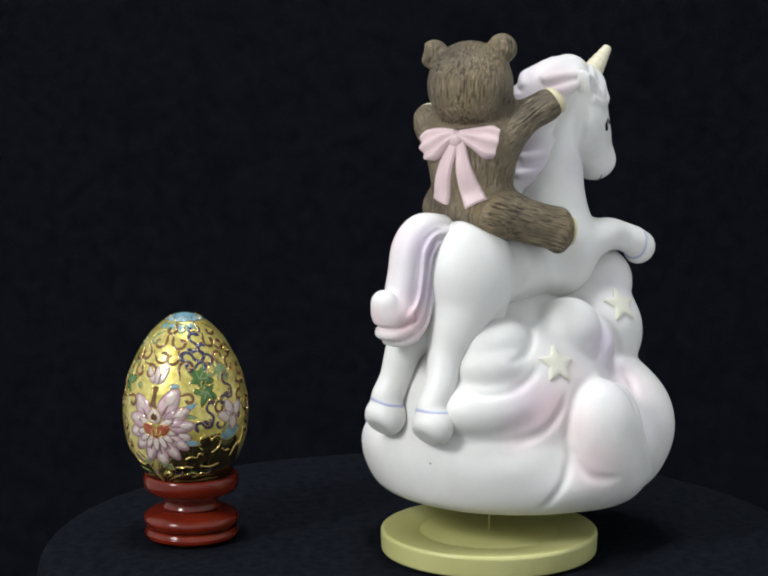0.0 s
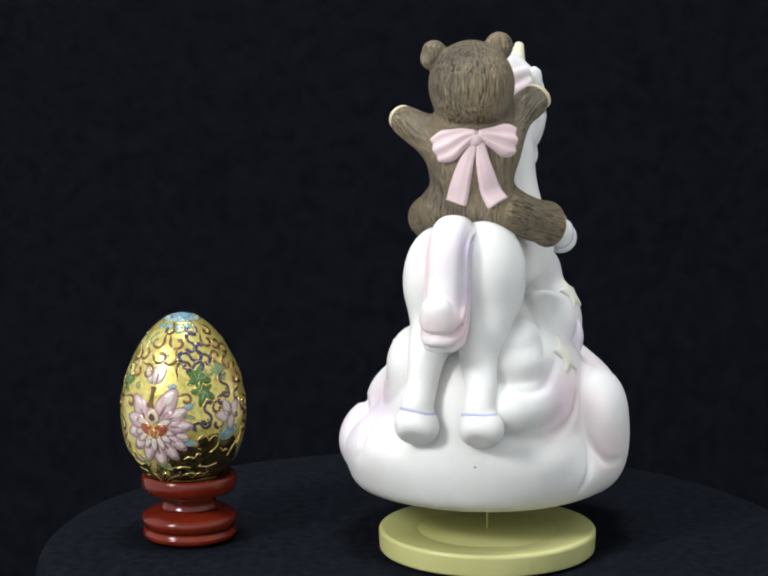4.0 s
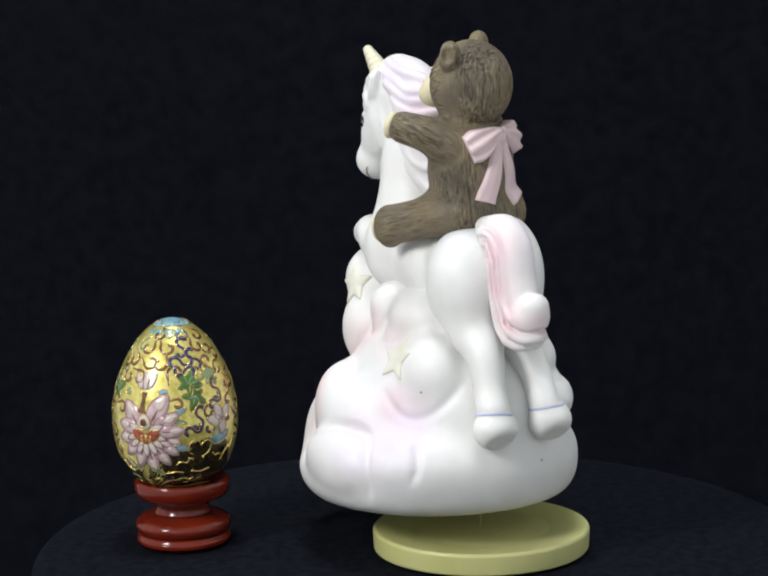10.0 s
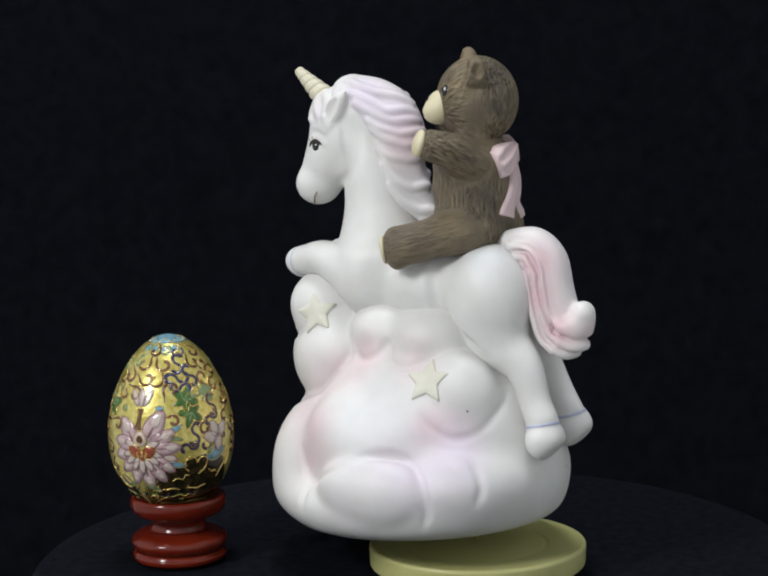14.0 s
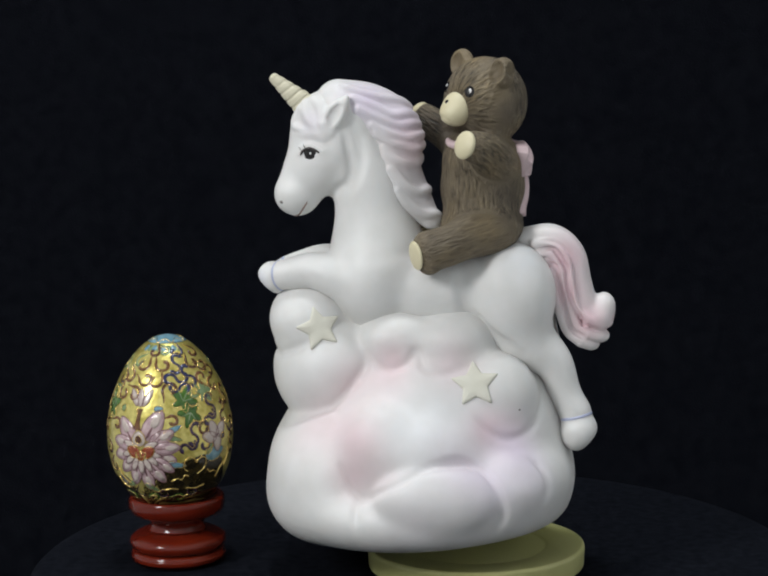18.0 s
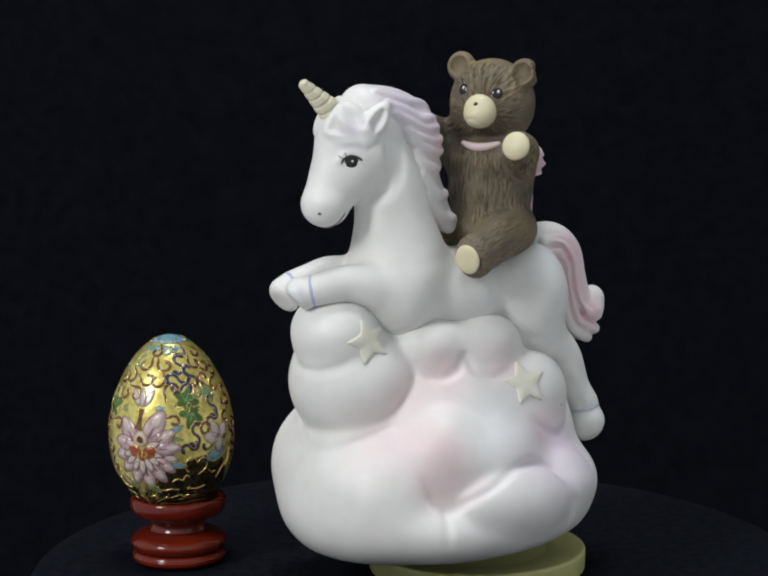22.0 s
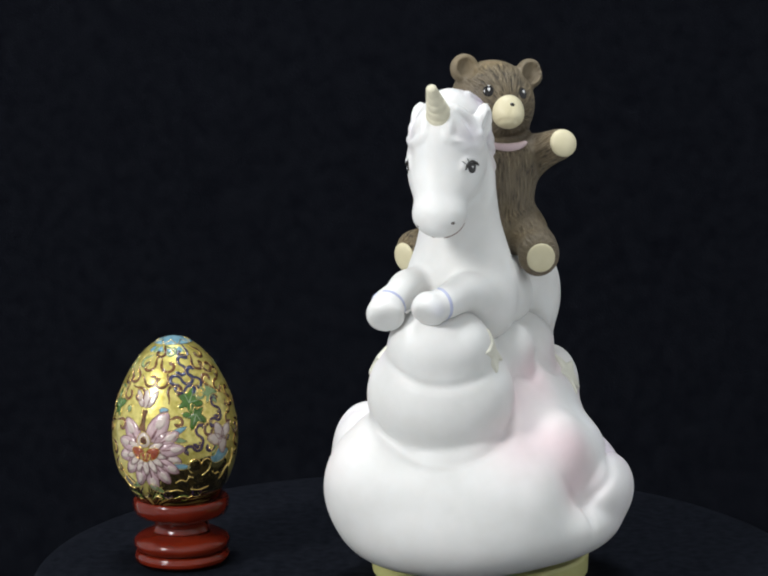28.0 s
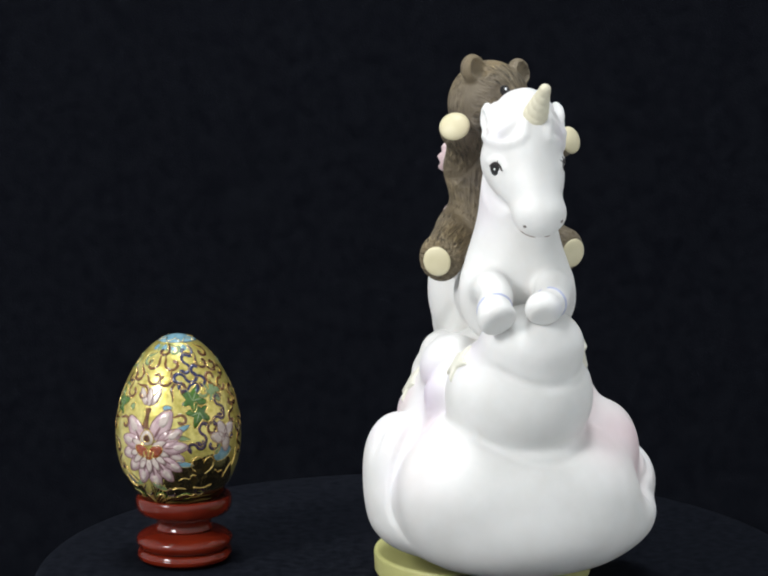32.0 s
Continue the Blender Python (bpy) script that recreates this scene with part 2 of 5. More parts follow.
class Clay:
    """A modelled body: round forms melted into one another on a grid (millimetres), turned into a mesh."""

    def __init__(self, lo, hi, step):
        self.lo, self.h = np.array(lo, float), step
        self.axes = [np.arange(a, b + step, step, dtype=np.float32) for a, b in zip(lo, hi)]
        self.d = np.full([len(a) for a in self.axes], 9.0, np.float32)

    def box(self, lo, hi):
        s = []
        for k in range(3):
            a = self.axes[k]
            s.append(slice(max(0, int(np.searchsorted(a, lo[k]))), int(np.searchsorted(a, hi[k]))))
        g = np.ix_(self.axes[0][s[0]], self.axes[1][s[1]], self.axes[2][s[2]])
        return tuple(s), g

    def melt(self, s, d, k, mode):
        a = self.d[s]
        if mode == "add":
            h = np.maximum(k - np.abs(a - d), 0) / k
            self.d[s] = np.minimum(a, d) - h * h * k * 0.25
        elif mode == "keep":
            h = np.maximum(k - np.abs(a + d), 0) / k
            self.d[s] = np.maximum(a, -d) + h * h * k * 0.25
        elif mode == "cut":
            h = np.maximum(k - np.abs(a + d), 0) / k
            self.d[s] = np.maximum(a, -d) + h * h * k * 0.25

    def ball(self, c, r, k=2.0, turn=(0, 0, 0), mode="add"):
        r = np.array(r if hasattr(r, "__len__") else (r, r, r), float)
        m = r.max() + k + 3 * self.h
        s, (x, y, z) = self.box([q - m for q in c], [q + m for q in c])
        x, y, z = x - c[0], y - c[1], z - c[2]
        if any(turn):
            q = np.array(Euler([radians(a) for a in turn]).to_matrix().transposed())
            x, y, z = (q[i, 0] * x + q[i, 1] * y + q[i, 2] * z for i in range(3))
        k0 = np.sqrt((x / r[0]) ** 2 + (y / r[1]) ** 2 + (z / r[2]) ** 2)
        k1 = np.sqrt((x / r[0] ** 2) ** 2 + (y / r[1] ** 2) ** 2 + (z / r[2] ** 2) ** 2)
        self.melt(s, (k0 * (k0 - 1) / np.maximum(k1, 1e-6)).astype(np.float32), k, mode)
        return self

    def limb(self, pts, k=2.0, mode="add", n=7):
        """A tapered limb through (x, y, z, radius) rows."""
        p = spline(pts, n) if len(pts) > 2 else np.array(pts, float)
        m = p[:, 3].max() + k + 3 * self.h
        s, (x, y, z) = self.box(p[:, :3].min(0) - m, p[:, :3].max(0) + m)
        best = None
        for a, b in zip(p, p[1:]):
            ab = b[:3] - a[:3]
            t = np.clip(((x - a[0]) * ab[0] + (y - a[1]) * ab[1] + (z - a[2]) * ab[2]) / max(ab @ ab, 1e-9), 0, 1)
            d = np.sqrt((x - a[0] - t * ab[0]) ** 2 + (y - a[1] - t * ab[1]) ** 2 + (z - a[2] - t * ab[2]) ** 2) - (a[3] + t * (b[3] - a[3]))
            best = d if best is None else np.minimum(best, d)
        self.melt(s, best.astype(np.float32), k, mode)
        return self

    def flat(self, z, a=0.0, b=0.0, k=2.0):
        """Cuts all below the plane z + a x + b y."""
        s, (x, y, zz) = self.box([q[0] - 1 for q in self.axes], [q[-1] + 1 for q in self.axes])
        self.melt(s, (zz - z - a * x - b * y).astype(np.float32), k, "keep")
        return self

    def at(self, p):
        """The field at points p (n, 3)."""
        q = (np.atleast_2d(p) - self.lo) / self.h
        i = np.clip(np.floor(q).astype(int), 0, np.array(self.d.shape) - 2)
        f, out = q - i, 0
        for a in (0, 1):
            for b in (0, 1):
                for c in (0, 1):
                    w = (f[:, 0] if a else 1 - f[:, 0]) * (f[:, 1] if b else 1 - f[:, 1]) * (f[:, 2] if c else 1 - f[:, 2])
                    out = out + w * self.d[i[:, 0] + a, i[:, 1] + b, i[:, 2] + c]
        return out

    def snap(self, p, steps=8):
        """The nearest skin to points p, and the normals there."""
        p = np.atleast_2d(np.array(p, float)).copy()
        for k in range(steps + 1):
            g = np.stack([(self.at(p + e) - self.at(p - e)) / 1.2 for e in 0.6 * np.eye(3)], 1)
            n = g / np.maximum(np.linalg.norm(g, axis=1), 1e-6)[:, None]
            if k < steps:
                p -= n * np.clip(self.at(p), -3, 3)[:, None]
        return p, n

    def soften(self, times=1):
        """Rubs the surface smooth."""
        for _ in range(times):
            for ax in range(3):
                q = np.pad(self.d, [(1, 1) if i == ax else (0, 0) for i in range(3)], mode="edge")
                n = self.d.shape[ax]
                self.d = 0.25 * q.take(range(0, n), ax) + 0.5 * q.take(range(1, n + 1), ax) + 0.25 * q.take(range(2, n + 2), ax)
        return self

    def groove(self, pts, r=1.4, depth=0.8, k=1.2):
        """Presses a crease along pts into the skin."""
        p, n = self.snap(spline(pts, 6))
        fade = np.minimum(1, np.minimum(np.arange(len(p)), np.arange(len(p))[::-1]) / 4.0)[:, None]
        return self.limb(np.hstack([p + n * (r - depth * fade), np.full((len(p), 1), r)]), k, "cut", 1)

    def ridge(self, pts, r=2.0, height=1.0, k=1.5):
        """Lays a raised cord along pts on the skin."""
        p, n = self.snap(spline(pts, 6))
        return self.limb(np.hstack([p - n * (r - height), np.full((len(p), 1), r)]), k, "add", 1)

    def mesh(self, name, material, brush=None):
        d, inside = self.d, self.d < 0
        c = np.zeros([n - 1 for n in d.shape], np.int8)
        off = [(i, j, k) for i in (0, 1) for j in (0, 1) for k in (0, 1)]
        cut = lambda a, o: a[o[0]:a.shape[0] - 1 + o[0], o[1]:a.shape[1] - 1 + o[1], o[2]:a.shape[2] - 1 + o[2]]
        for o in off:
            c += cut(inside, o)
        live = (c > 0) & (c < 8)
        idx = np.argwhere(live)
        val = np.stack([d[idx[:, 0] + o[0], idx[:, 1] + o[1], idx[:, 2] + o[2]] for o in off], 1).astype(float)
        total, count = np.zeros((len(idx), 3)), np.zeros(len(idx))
        for i, a in enumerate(off):
            for j, b in enumerate(off):
                if j > i and sum(abs(p - q) for p, q in zip(a, b)) == 1:
                    va, vb = val[:, i], val[:, j]
                    x = (va < 0) != (vb < 0)
                    t = np.where(x, va / np.where(x, va - vb, 1), 0)
                    total += np.where(x[:, None], np.array(a) + t[:, None] * (np.array(b) - np.array(a)), 0)
                    count += x
        v = (idx + total / count[:, None]) * self.h + self.lo
        number = np.full(c.shape, -1, np.int64)
        number[live] = np.arange(len(idx))
        quads = []
        for ax in range(3):
            sl0, sl1 = [slice(1, -1)] * 3, [slice(1, -1)] * 3
            sl0[ax], sl1[ax] = slice(0, -1), slice(1, None)
            a, b = inside[tuple(sl0)], inside[tuple(sl1)]
            e = np.argwhere(a != b)
            flip = b[tuple(e.T)]
            e = e + 1
            e[:, ax] -= 1
            p, q = (ax + 1) % 3, (ax + 2) % 3
            dp, dq = np.eye(3, dtype=int)[p], np.eye(3, dtype=int)[q]
            f = np.stack([number[tuple((e + w).T)] for w in (-dp - dq, -dq, 0 * dp, -dp)], 1)
            f[flip] = f[flip][:, ::-1]
            quads.append(f)
        quads = np.vstack(quads)
        me = bpy.data.meshes.new(name)
        me.vertices.add(len(v))
        me.vertices.foreach_set("co", (v / 1000).ravel())
        me.loops.add(quads.size)
        me.loops.foreach_set("vertex_index", quads.ravel())
        me.polygons.add(len(quads))
        me.polygons.foreach_set("loop_start", np.arange(0, quads.size, 4))
        me.polygons.foreach_set("loop_total", np.full(len(quads), 4))
        me.update(calc_edges=True)
        me.validate()
        me.materials.append(material)
        me.polygons.foreach_set("use_smooth", [True] * len(me.polygons))
        if brush:
            col = np.ones((len(v), 4), np.float32)
            col[:, :3] = brush(v)
            at = me.color_attributes.new("paint", "FLOAT_COLOR", "POINT")
            at.data.foreach_set("color", col.ravel())
        return new(name, me)


def airbrush(spots, ground=WHITE):
    """Soft sprayed spots (x, y, z, radius, colour, strength) on a white ground."""
    def spray(v):
        c = np.tile(np.array(ground, float), (len(v), 1))
        for x, y, z, r, colour, s in spots:
            w = np.exp(-(((v - (x, y, z)) / r) ** 2).sum(1))[:, None] * s
            c = c * (1 - w) + np.array(colour) * w
        return c
    return spray


def empty(name, x=0.0, y=0.0, z=0.0):
    ob = new(name)
    ob.empty_display_size = 0.02
    ob.location = (x, y, z)
    return ob


# ---- the room: unseen, added white and close in to bounce fill light ----
def slab(name, lo, hi, material, label, category):
    bm = bmesh.new()
    bmesh.ops.create_cube(bm, size=1)
    for v in bm.verts:
        v.co = [a + (c + 0.5) * (b - a) for a, b, c in zip(lo, hi, v.co)]
    ob = part(name, bm, material, None)
    ob.data.polygons.foreach_set("use_smooth", [False] * len(ob.data.polygons))
    return tagged(ob, label, category, kind="structure")


slab("floor", (-1.3, -1.15, -0.80), (1.05, 0.85, -0.75), bounce_paint, "unseen white floor added to bounce light", "floor")
slab("ceiling", (-1.4, -1.25, 1.85), (1.15, 0.95, 1.90), bounce_paint, "unseen white ceiling added to bounce light", "ceiling")
slab("wall_north", (-1.3, 0.85, -0.80), (1.05, 0.95, 1.85), bounce_paint, "unseen white wall added behind the backdrop", "wall")
slab("bounce_wall_south", (-1.3, -1.25, -0.80), (1.05, -1.15, 1.85), bounce_paint, "unseen white wall added near the table to bounce light", "wall")
slab("bounce_wall_west", (-1.4, -1.25, -0.80), (-1.3, 0.95, 1.85), bounce_paint, "unseen white wall added near the table to bounce light", "wall")
slab("bounce_wall_east", (1.05, -1.25, -0.80), (1.15, 0.95, 1.85), bounce_paint, "unseen white wall added near the table to bounce light", "wall")


def backdrop():
    v, f, nx, nz = [], [], 90, 60
    for i in range(nx + 1):
        for j in range(nz + 1):
            x, z = -0.9 + 1.8 * i / nx, -0.74 + 2.2 * j / nz
            y = 0.62 + 0.006 * math.sin(x * 17 + 1.2 * math.sin(z * 3)) + 0.010 * noise.noise((x * 3, 0, z * 1.5))
            v.append((x, y, z))
    for i in range(nx):
        for j in range(nz):
            a = i * (nz + 1) + j
            f.append((a, a + nz + 1, a + nz + 2, a + 1))
    ob = mesh_object("backdrop", v, f, backdrop_cloth)
    so = ob.modifiers.new("thickness", "SOLIDIFY")
    so.thickness = 0.002
    return tagged(ob, "black cloth backdrop hanging behind the table", "backdrop", kind="structure")


backdrop()


# ---- the table under its cloth ----
def draped_table(cx, cy, r):
    steps, prof = 160, rounded([(0.0, 0.0), (r - 0.002, 0.0), (r, -0.02), (r + 0.01, -0.35), (r + 0.02, -0.745)], 0.006)
    v, f = [], []
    for q, z in prof:
        for i in range(steps):
            a = 2 * math.pi * i / steps
            fold = 0.012 * max(0.0, min(1.0, -z / 0.3)) * math.sin(11 * a + 0.8 * math.sin(3 * a))
            lie = 0.0
            v.append((cx + (q + fold) * math.cos(a), cy + (q + fold) * math.sin(a), z + lie))
    n, rim = len(prof), 6
    for k in range(rim + 1, n - 1):
        for i in range(steps):
            j = (i + 1) % steps
            f.append((k * steps + i, (k + 1) * steps + i, (k + 1) * steps + j, k * steps + j))
    table = tagged(empty("round_table", 0, 0, -0.745), "small round table draped in dark navy-black cloth", "table")
    skirt = mesh_object("cloth_skirt", v, f, table_cloth)
    lid, g = [], []
    for q in [prof[1][0] * i / 24 for i in range(1, 25)] + [p[0] for p in prof[2:rim + 2]]:
        k = len(lid) // steps
        z = 0.0 if k < 24 else prof[k - 22][1]
        for i in range(steps):
            a = 2 * math.pi * i / steps
            x, y = cx + q * math.cos(a), cy + q * math.sin(a)
            lid.append((x, y, z + (0.0004 * noise.noise((x * 22, y * 22, 0.5)) - 0.0003) * max(0.0, 1 - k / 23)))
    for k in range(len(lid) // steps - 1):
        for i in range(steps):
            j = (i + 1) % steps
            g.append((k * steps + i, (k + 1) * steps + i, (k + 1) * steps + j, k * steps + j))
    g.append(tuple(range(steps)))
    for ob in (skirt, mesh_object("cloth_top", lid, g, table_cloth)):
        ob.parent = table
        ob.matrix_parent_inverse = Matrix.Translation((0, 0, 0.745))
    return table


draped_table(-0.022, 0.010, 0.147)


# ---- music box: still base ----
def music_box_base():
    top = empty("music_box_base")
    tagged(top, "pale yellow-green round plinth of a music box on black cloth", "music box base")
    part("plinth", lathe([(0, 0.0003), *rounded([(0.0380, 0.0003), (0.0397, 0.0009), (0.0400, 0.0080), (0.0391, 0.0088), (0.0375, 0.0086)], 0.0007),
                          *rounded([(0.0268, 0.0082), (0.0256, 0.0076), (0.0245, 0.0076)], 0.0006), (0.012, 0.0078), (0, 0.0078)], 128), base_yellow, top)
    # unseen spindle, added; sized and coloured to all but vanish in the camera's view
    part("spindle", lathe([(0, 0.0076), (0.0003, 0.0076), (0.0003, 0.0205), (0, 0.0205)], 16), base_yellow, top, "added hair-thin spindle, plinth-coloured so the camera barely catches it")
    return top


music_box_base()


# ---- the figurine that turns on it (forward is +x, its left is +y, millimetres) ----
figurine = empty("figurine")
tagged(figurine, "bisque figurine of a bear riding a unicorn on a cloud", "figurine")


def shape_cloud():
    c = Clay((-48, -56, 8), (84, 66, 112), 0.75)

    def crease(pts, deep=1.05):
        c.groove(pts, 1.6, deep, 1.2)

    # core
    c.ball((12.9, 3.9, 47.3), (47.1, 38.6, 45.6), 6)
    c.ball((34.0, 4.3, 43.8), (26.0, 36.3, 26.0), 4)
    c.ball((-6.8, 8.8, 38.6), (28.7, 42.0, 19.0), 4)
    c.ball((20.5, 6.4, 29.2), (52.7, 50.6, 19.4), 9)
    c.ball((18.0, 4.0, 80.0), (34.0, 16.0, 16.0), 3)
    c.ball((34.7, 20.0, 50.2), (17.8, 21.0, 18.2), 8)
    c.ball((18.7, 37.7, 48.9), (19.5, 13.1, 15.1), 7)
    c.ball((48.3, -17.4, 45.2), (21.3, 21.9, 22.0), 4)
    c.ball((43.6, -17.0, 55.3), (19.8, 13.2, 16.4), 4)
    # billows of the right flank
    c.ball((-5.1, -10.8, 58.4), (29.2, 18.7, 13.4), 1.2)
    c.ball((-8.1, -10.9, 72.6), (18.0, 13.0, 11.1), 1.0)
    c.ball((-7.7, -10.0, 80.3), (15.2, 10.8, 9.0), 1.2)
    c.ball((34.0, -15.0, 74.3), (8.5, 13.4, 12.5), 1.5)
    c.ball((24.2, -15.5, 81.0), (14.3, 12.1, 12.2), 1.0)
    c.ball((22.4, -35.4, 47.6), (15.5, 12.1, 18.2), 4.0)
    # billows of the left flank
    c.ball((-8.1, 23.8, 69.1), (14.2, 10.9, 15.2), 2.5)
    c.ball((7.6, 14.8, 87.6), (15.6, 14.6, 11.4), 4.0)
    c.ball((27.9, 14.2, 88.4), (12.8, 12.6, 10.6), 6.0)
    c.ball((33.1, 37.2, 52.4), (13.0, 10.3, 16.0), 6.0)
    c.ball((-10.3, 38.8, 38.8), (13.2, 8.5, 12.7), 1.2)
    c.ball((14.0, 48.4, 37.0), (22.1, 10.9, 13.2), 1.2)
    # front: broad foot, column lump, small lump nested in its top
    c.ball((50.9, 2.2, 40.0), (23.8, 40.6, 26.5), 8.0)
    c.ball((50.0, 3.0, 32.0), (24.0, 36.0, 19.0), 4.0)
    c.ball((25.0, -25.0, 36.0), (24.0, 21.5, 19.0), 6.0)
    c.ball((50.3, 1.1, 76.4), (21.9, 25.1, 22.4), 1.0)
    c.ball((58.0, 3.4, 94.6), (14.9, 17.6, 14.0), 4.0)
    c.flat(19.7, -0.061, 0.007, 4)
    c.soften(5)
    c.d -= 0.4
    crease([(22.1, -30.5, 66.1), (12.2, -32.2, 62.8), (6.4, -33.5, 55.9), (4.5, -34.1, 48.2), (5.3, -36.3, 40.4), (7.3, -40.4, 34.9), (12.7, -42.6, 33.1), (19.5, -43.0, 33.5)])  # round billow of the right flank
    crease([(27.6, -29.2, 65.8), (27.3, -38.8, 64.2), (28.8, -43.4, 58.4), (29.3, -45.4, 51.4)])
    crease([(-27.3, -16.8, 48.0), (-17.4, -26.4, 48.2), (-6.0, -31.1, 50.6), (1.8, -32.6, 56.8), (6.1, -32.0, 62.8)])  # lilac crescent
    crease([(-27.9, -14.5, 66.3), (-24.3, -21.1, 65.3), (-15.8, -24.8, 65.6), (-6.8, -25.9, 69.0), (-1.0, -25.6, 73.4)])  # upper billows
    crease([(5.6, -13.8, 87.1), (1.4, -19.1, 82.2), (-4.1, -22.1, 77.6), (-12.6, -22.9, 75.4)])
    crease([(4.0, -16.7, 84.7), (18.9, -8.8, 90.8), (35.0, -4.5, 91.6), (37.8, -12.9, 89.6), (35.0, -22.6, 85.0), (32.2, -26.8, 79.4), (27.3, -25.4, 74.4), (21.5, -26.7, 77.2)])
    crease([(40.9, -20.2, 83.4), (43.5, -22.8, 76.9), (44.4, -22.7, 70.3), (36.6, -26.2, 67.3)])
    crease([(40.4, -25.4, 68.1), (42.8, -30.5, 62.4), (41.3, -34.9, 56.0)])
    crease([(3.9, -35.2, 42.3), (-0.8, -38.3, 34.8), (-5.3, -37.7, 29.3), (-8.9, -34.1, 24.6)])  # low fold
    crease([(-23.5, 19.3, 69.6), (-22.9, 24.3, 64.5), (-19.1, 30.5, 58.3), (-12.2, 35.7, 55.9), (-5.0, 38.1, 59.2), (-0.3, 38.2, 63.7)], 0.7)  # star billow
    crease([(36.5, 25.1, 84.6), (32.8, 25.2, 80.4), (28.6, 28.0, 79.3), (23.3, 28.1, 81.4), (19.6, 27.8, 86.3), (17.1, 30.2, 80.4), (10.2, 31.9, 78.5), (2.0, 29.2, 80.6)])  # belly billows
    crease([(11.7, 50.0, 50.7), (4.8, 47.2, 50.5), (-1.8, 46.1, 47.2), (-7.3, 50.5, 41.8), (-9.1, 50.7, 33.3), (-7.0, 49.9, 26.9)])  # middle billow
    crease([(-19.1, 37.8, 49.5), (-23.0, 39.4, 45.8), (-25.1, 40.8, 40.5), (-23.8, 42.3, 35.4)])  # rear billow
    crease([(45.5, 40.6, 48.1), (42.4, 43.2, 40.8), (39.8, 47.3, 38.2), (35.2, 50.1, 39.7), (26.0, 54.5, 45.2), (13.2, 50.7, 50.1), (1.7, 46.1, 49.1)])  # knob
    crease([(39.6, 46.3, 38.9), (41.1, 50.9, 34.2), (41.1, 52.6, 27.8)])  # fold under the knob
    crease([(29.4, -27.6, 67.9), (34.7, -35.3, 58.7), (37.0, -38.6, 48.1), (39.3, -38.1, 35.6), (48.6, -36.2, 27.6)])  # foot left
    crease([(63.5, -17.0, 69.0), (63.2, -12.3, 61.5), (69.6, -1.6, 57.8), (69.5, 10.3, 57.2), (63.3, 20.4, 60.2), (49.7, 25.2, 64.2), (47.5, 29.4, 63.1)], 0.6)  # column foot
    crease([(63.1, -12.0, 90.2), (68.7, -6.4, 86.6), (71.0, 1.7, 83.6), (69.4, 10.5, 83.1), (64.4, 17.5, 85.1), (56.7, 20.4, 88.9)])  # column lump
    crease([(37.5, 23.1, 84.9), (39.0, 23.3, 77.4), (46.1, 25.0, 69.2), (51.2, 23.5, 63.7)])  # column side
    c.soften(1)
    return c


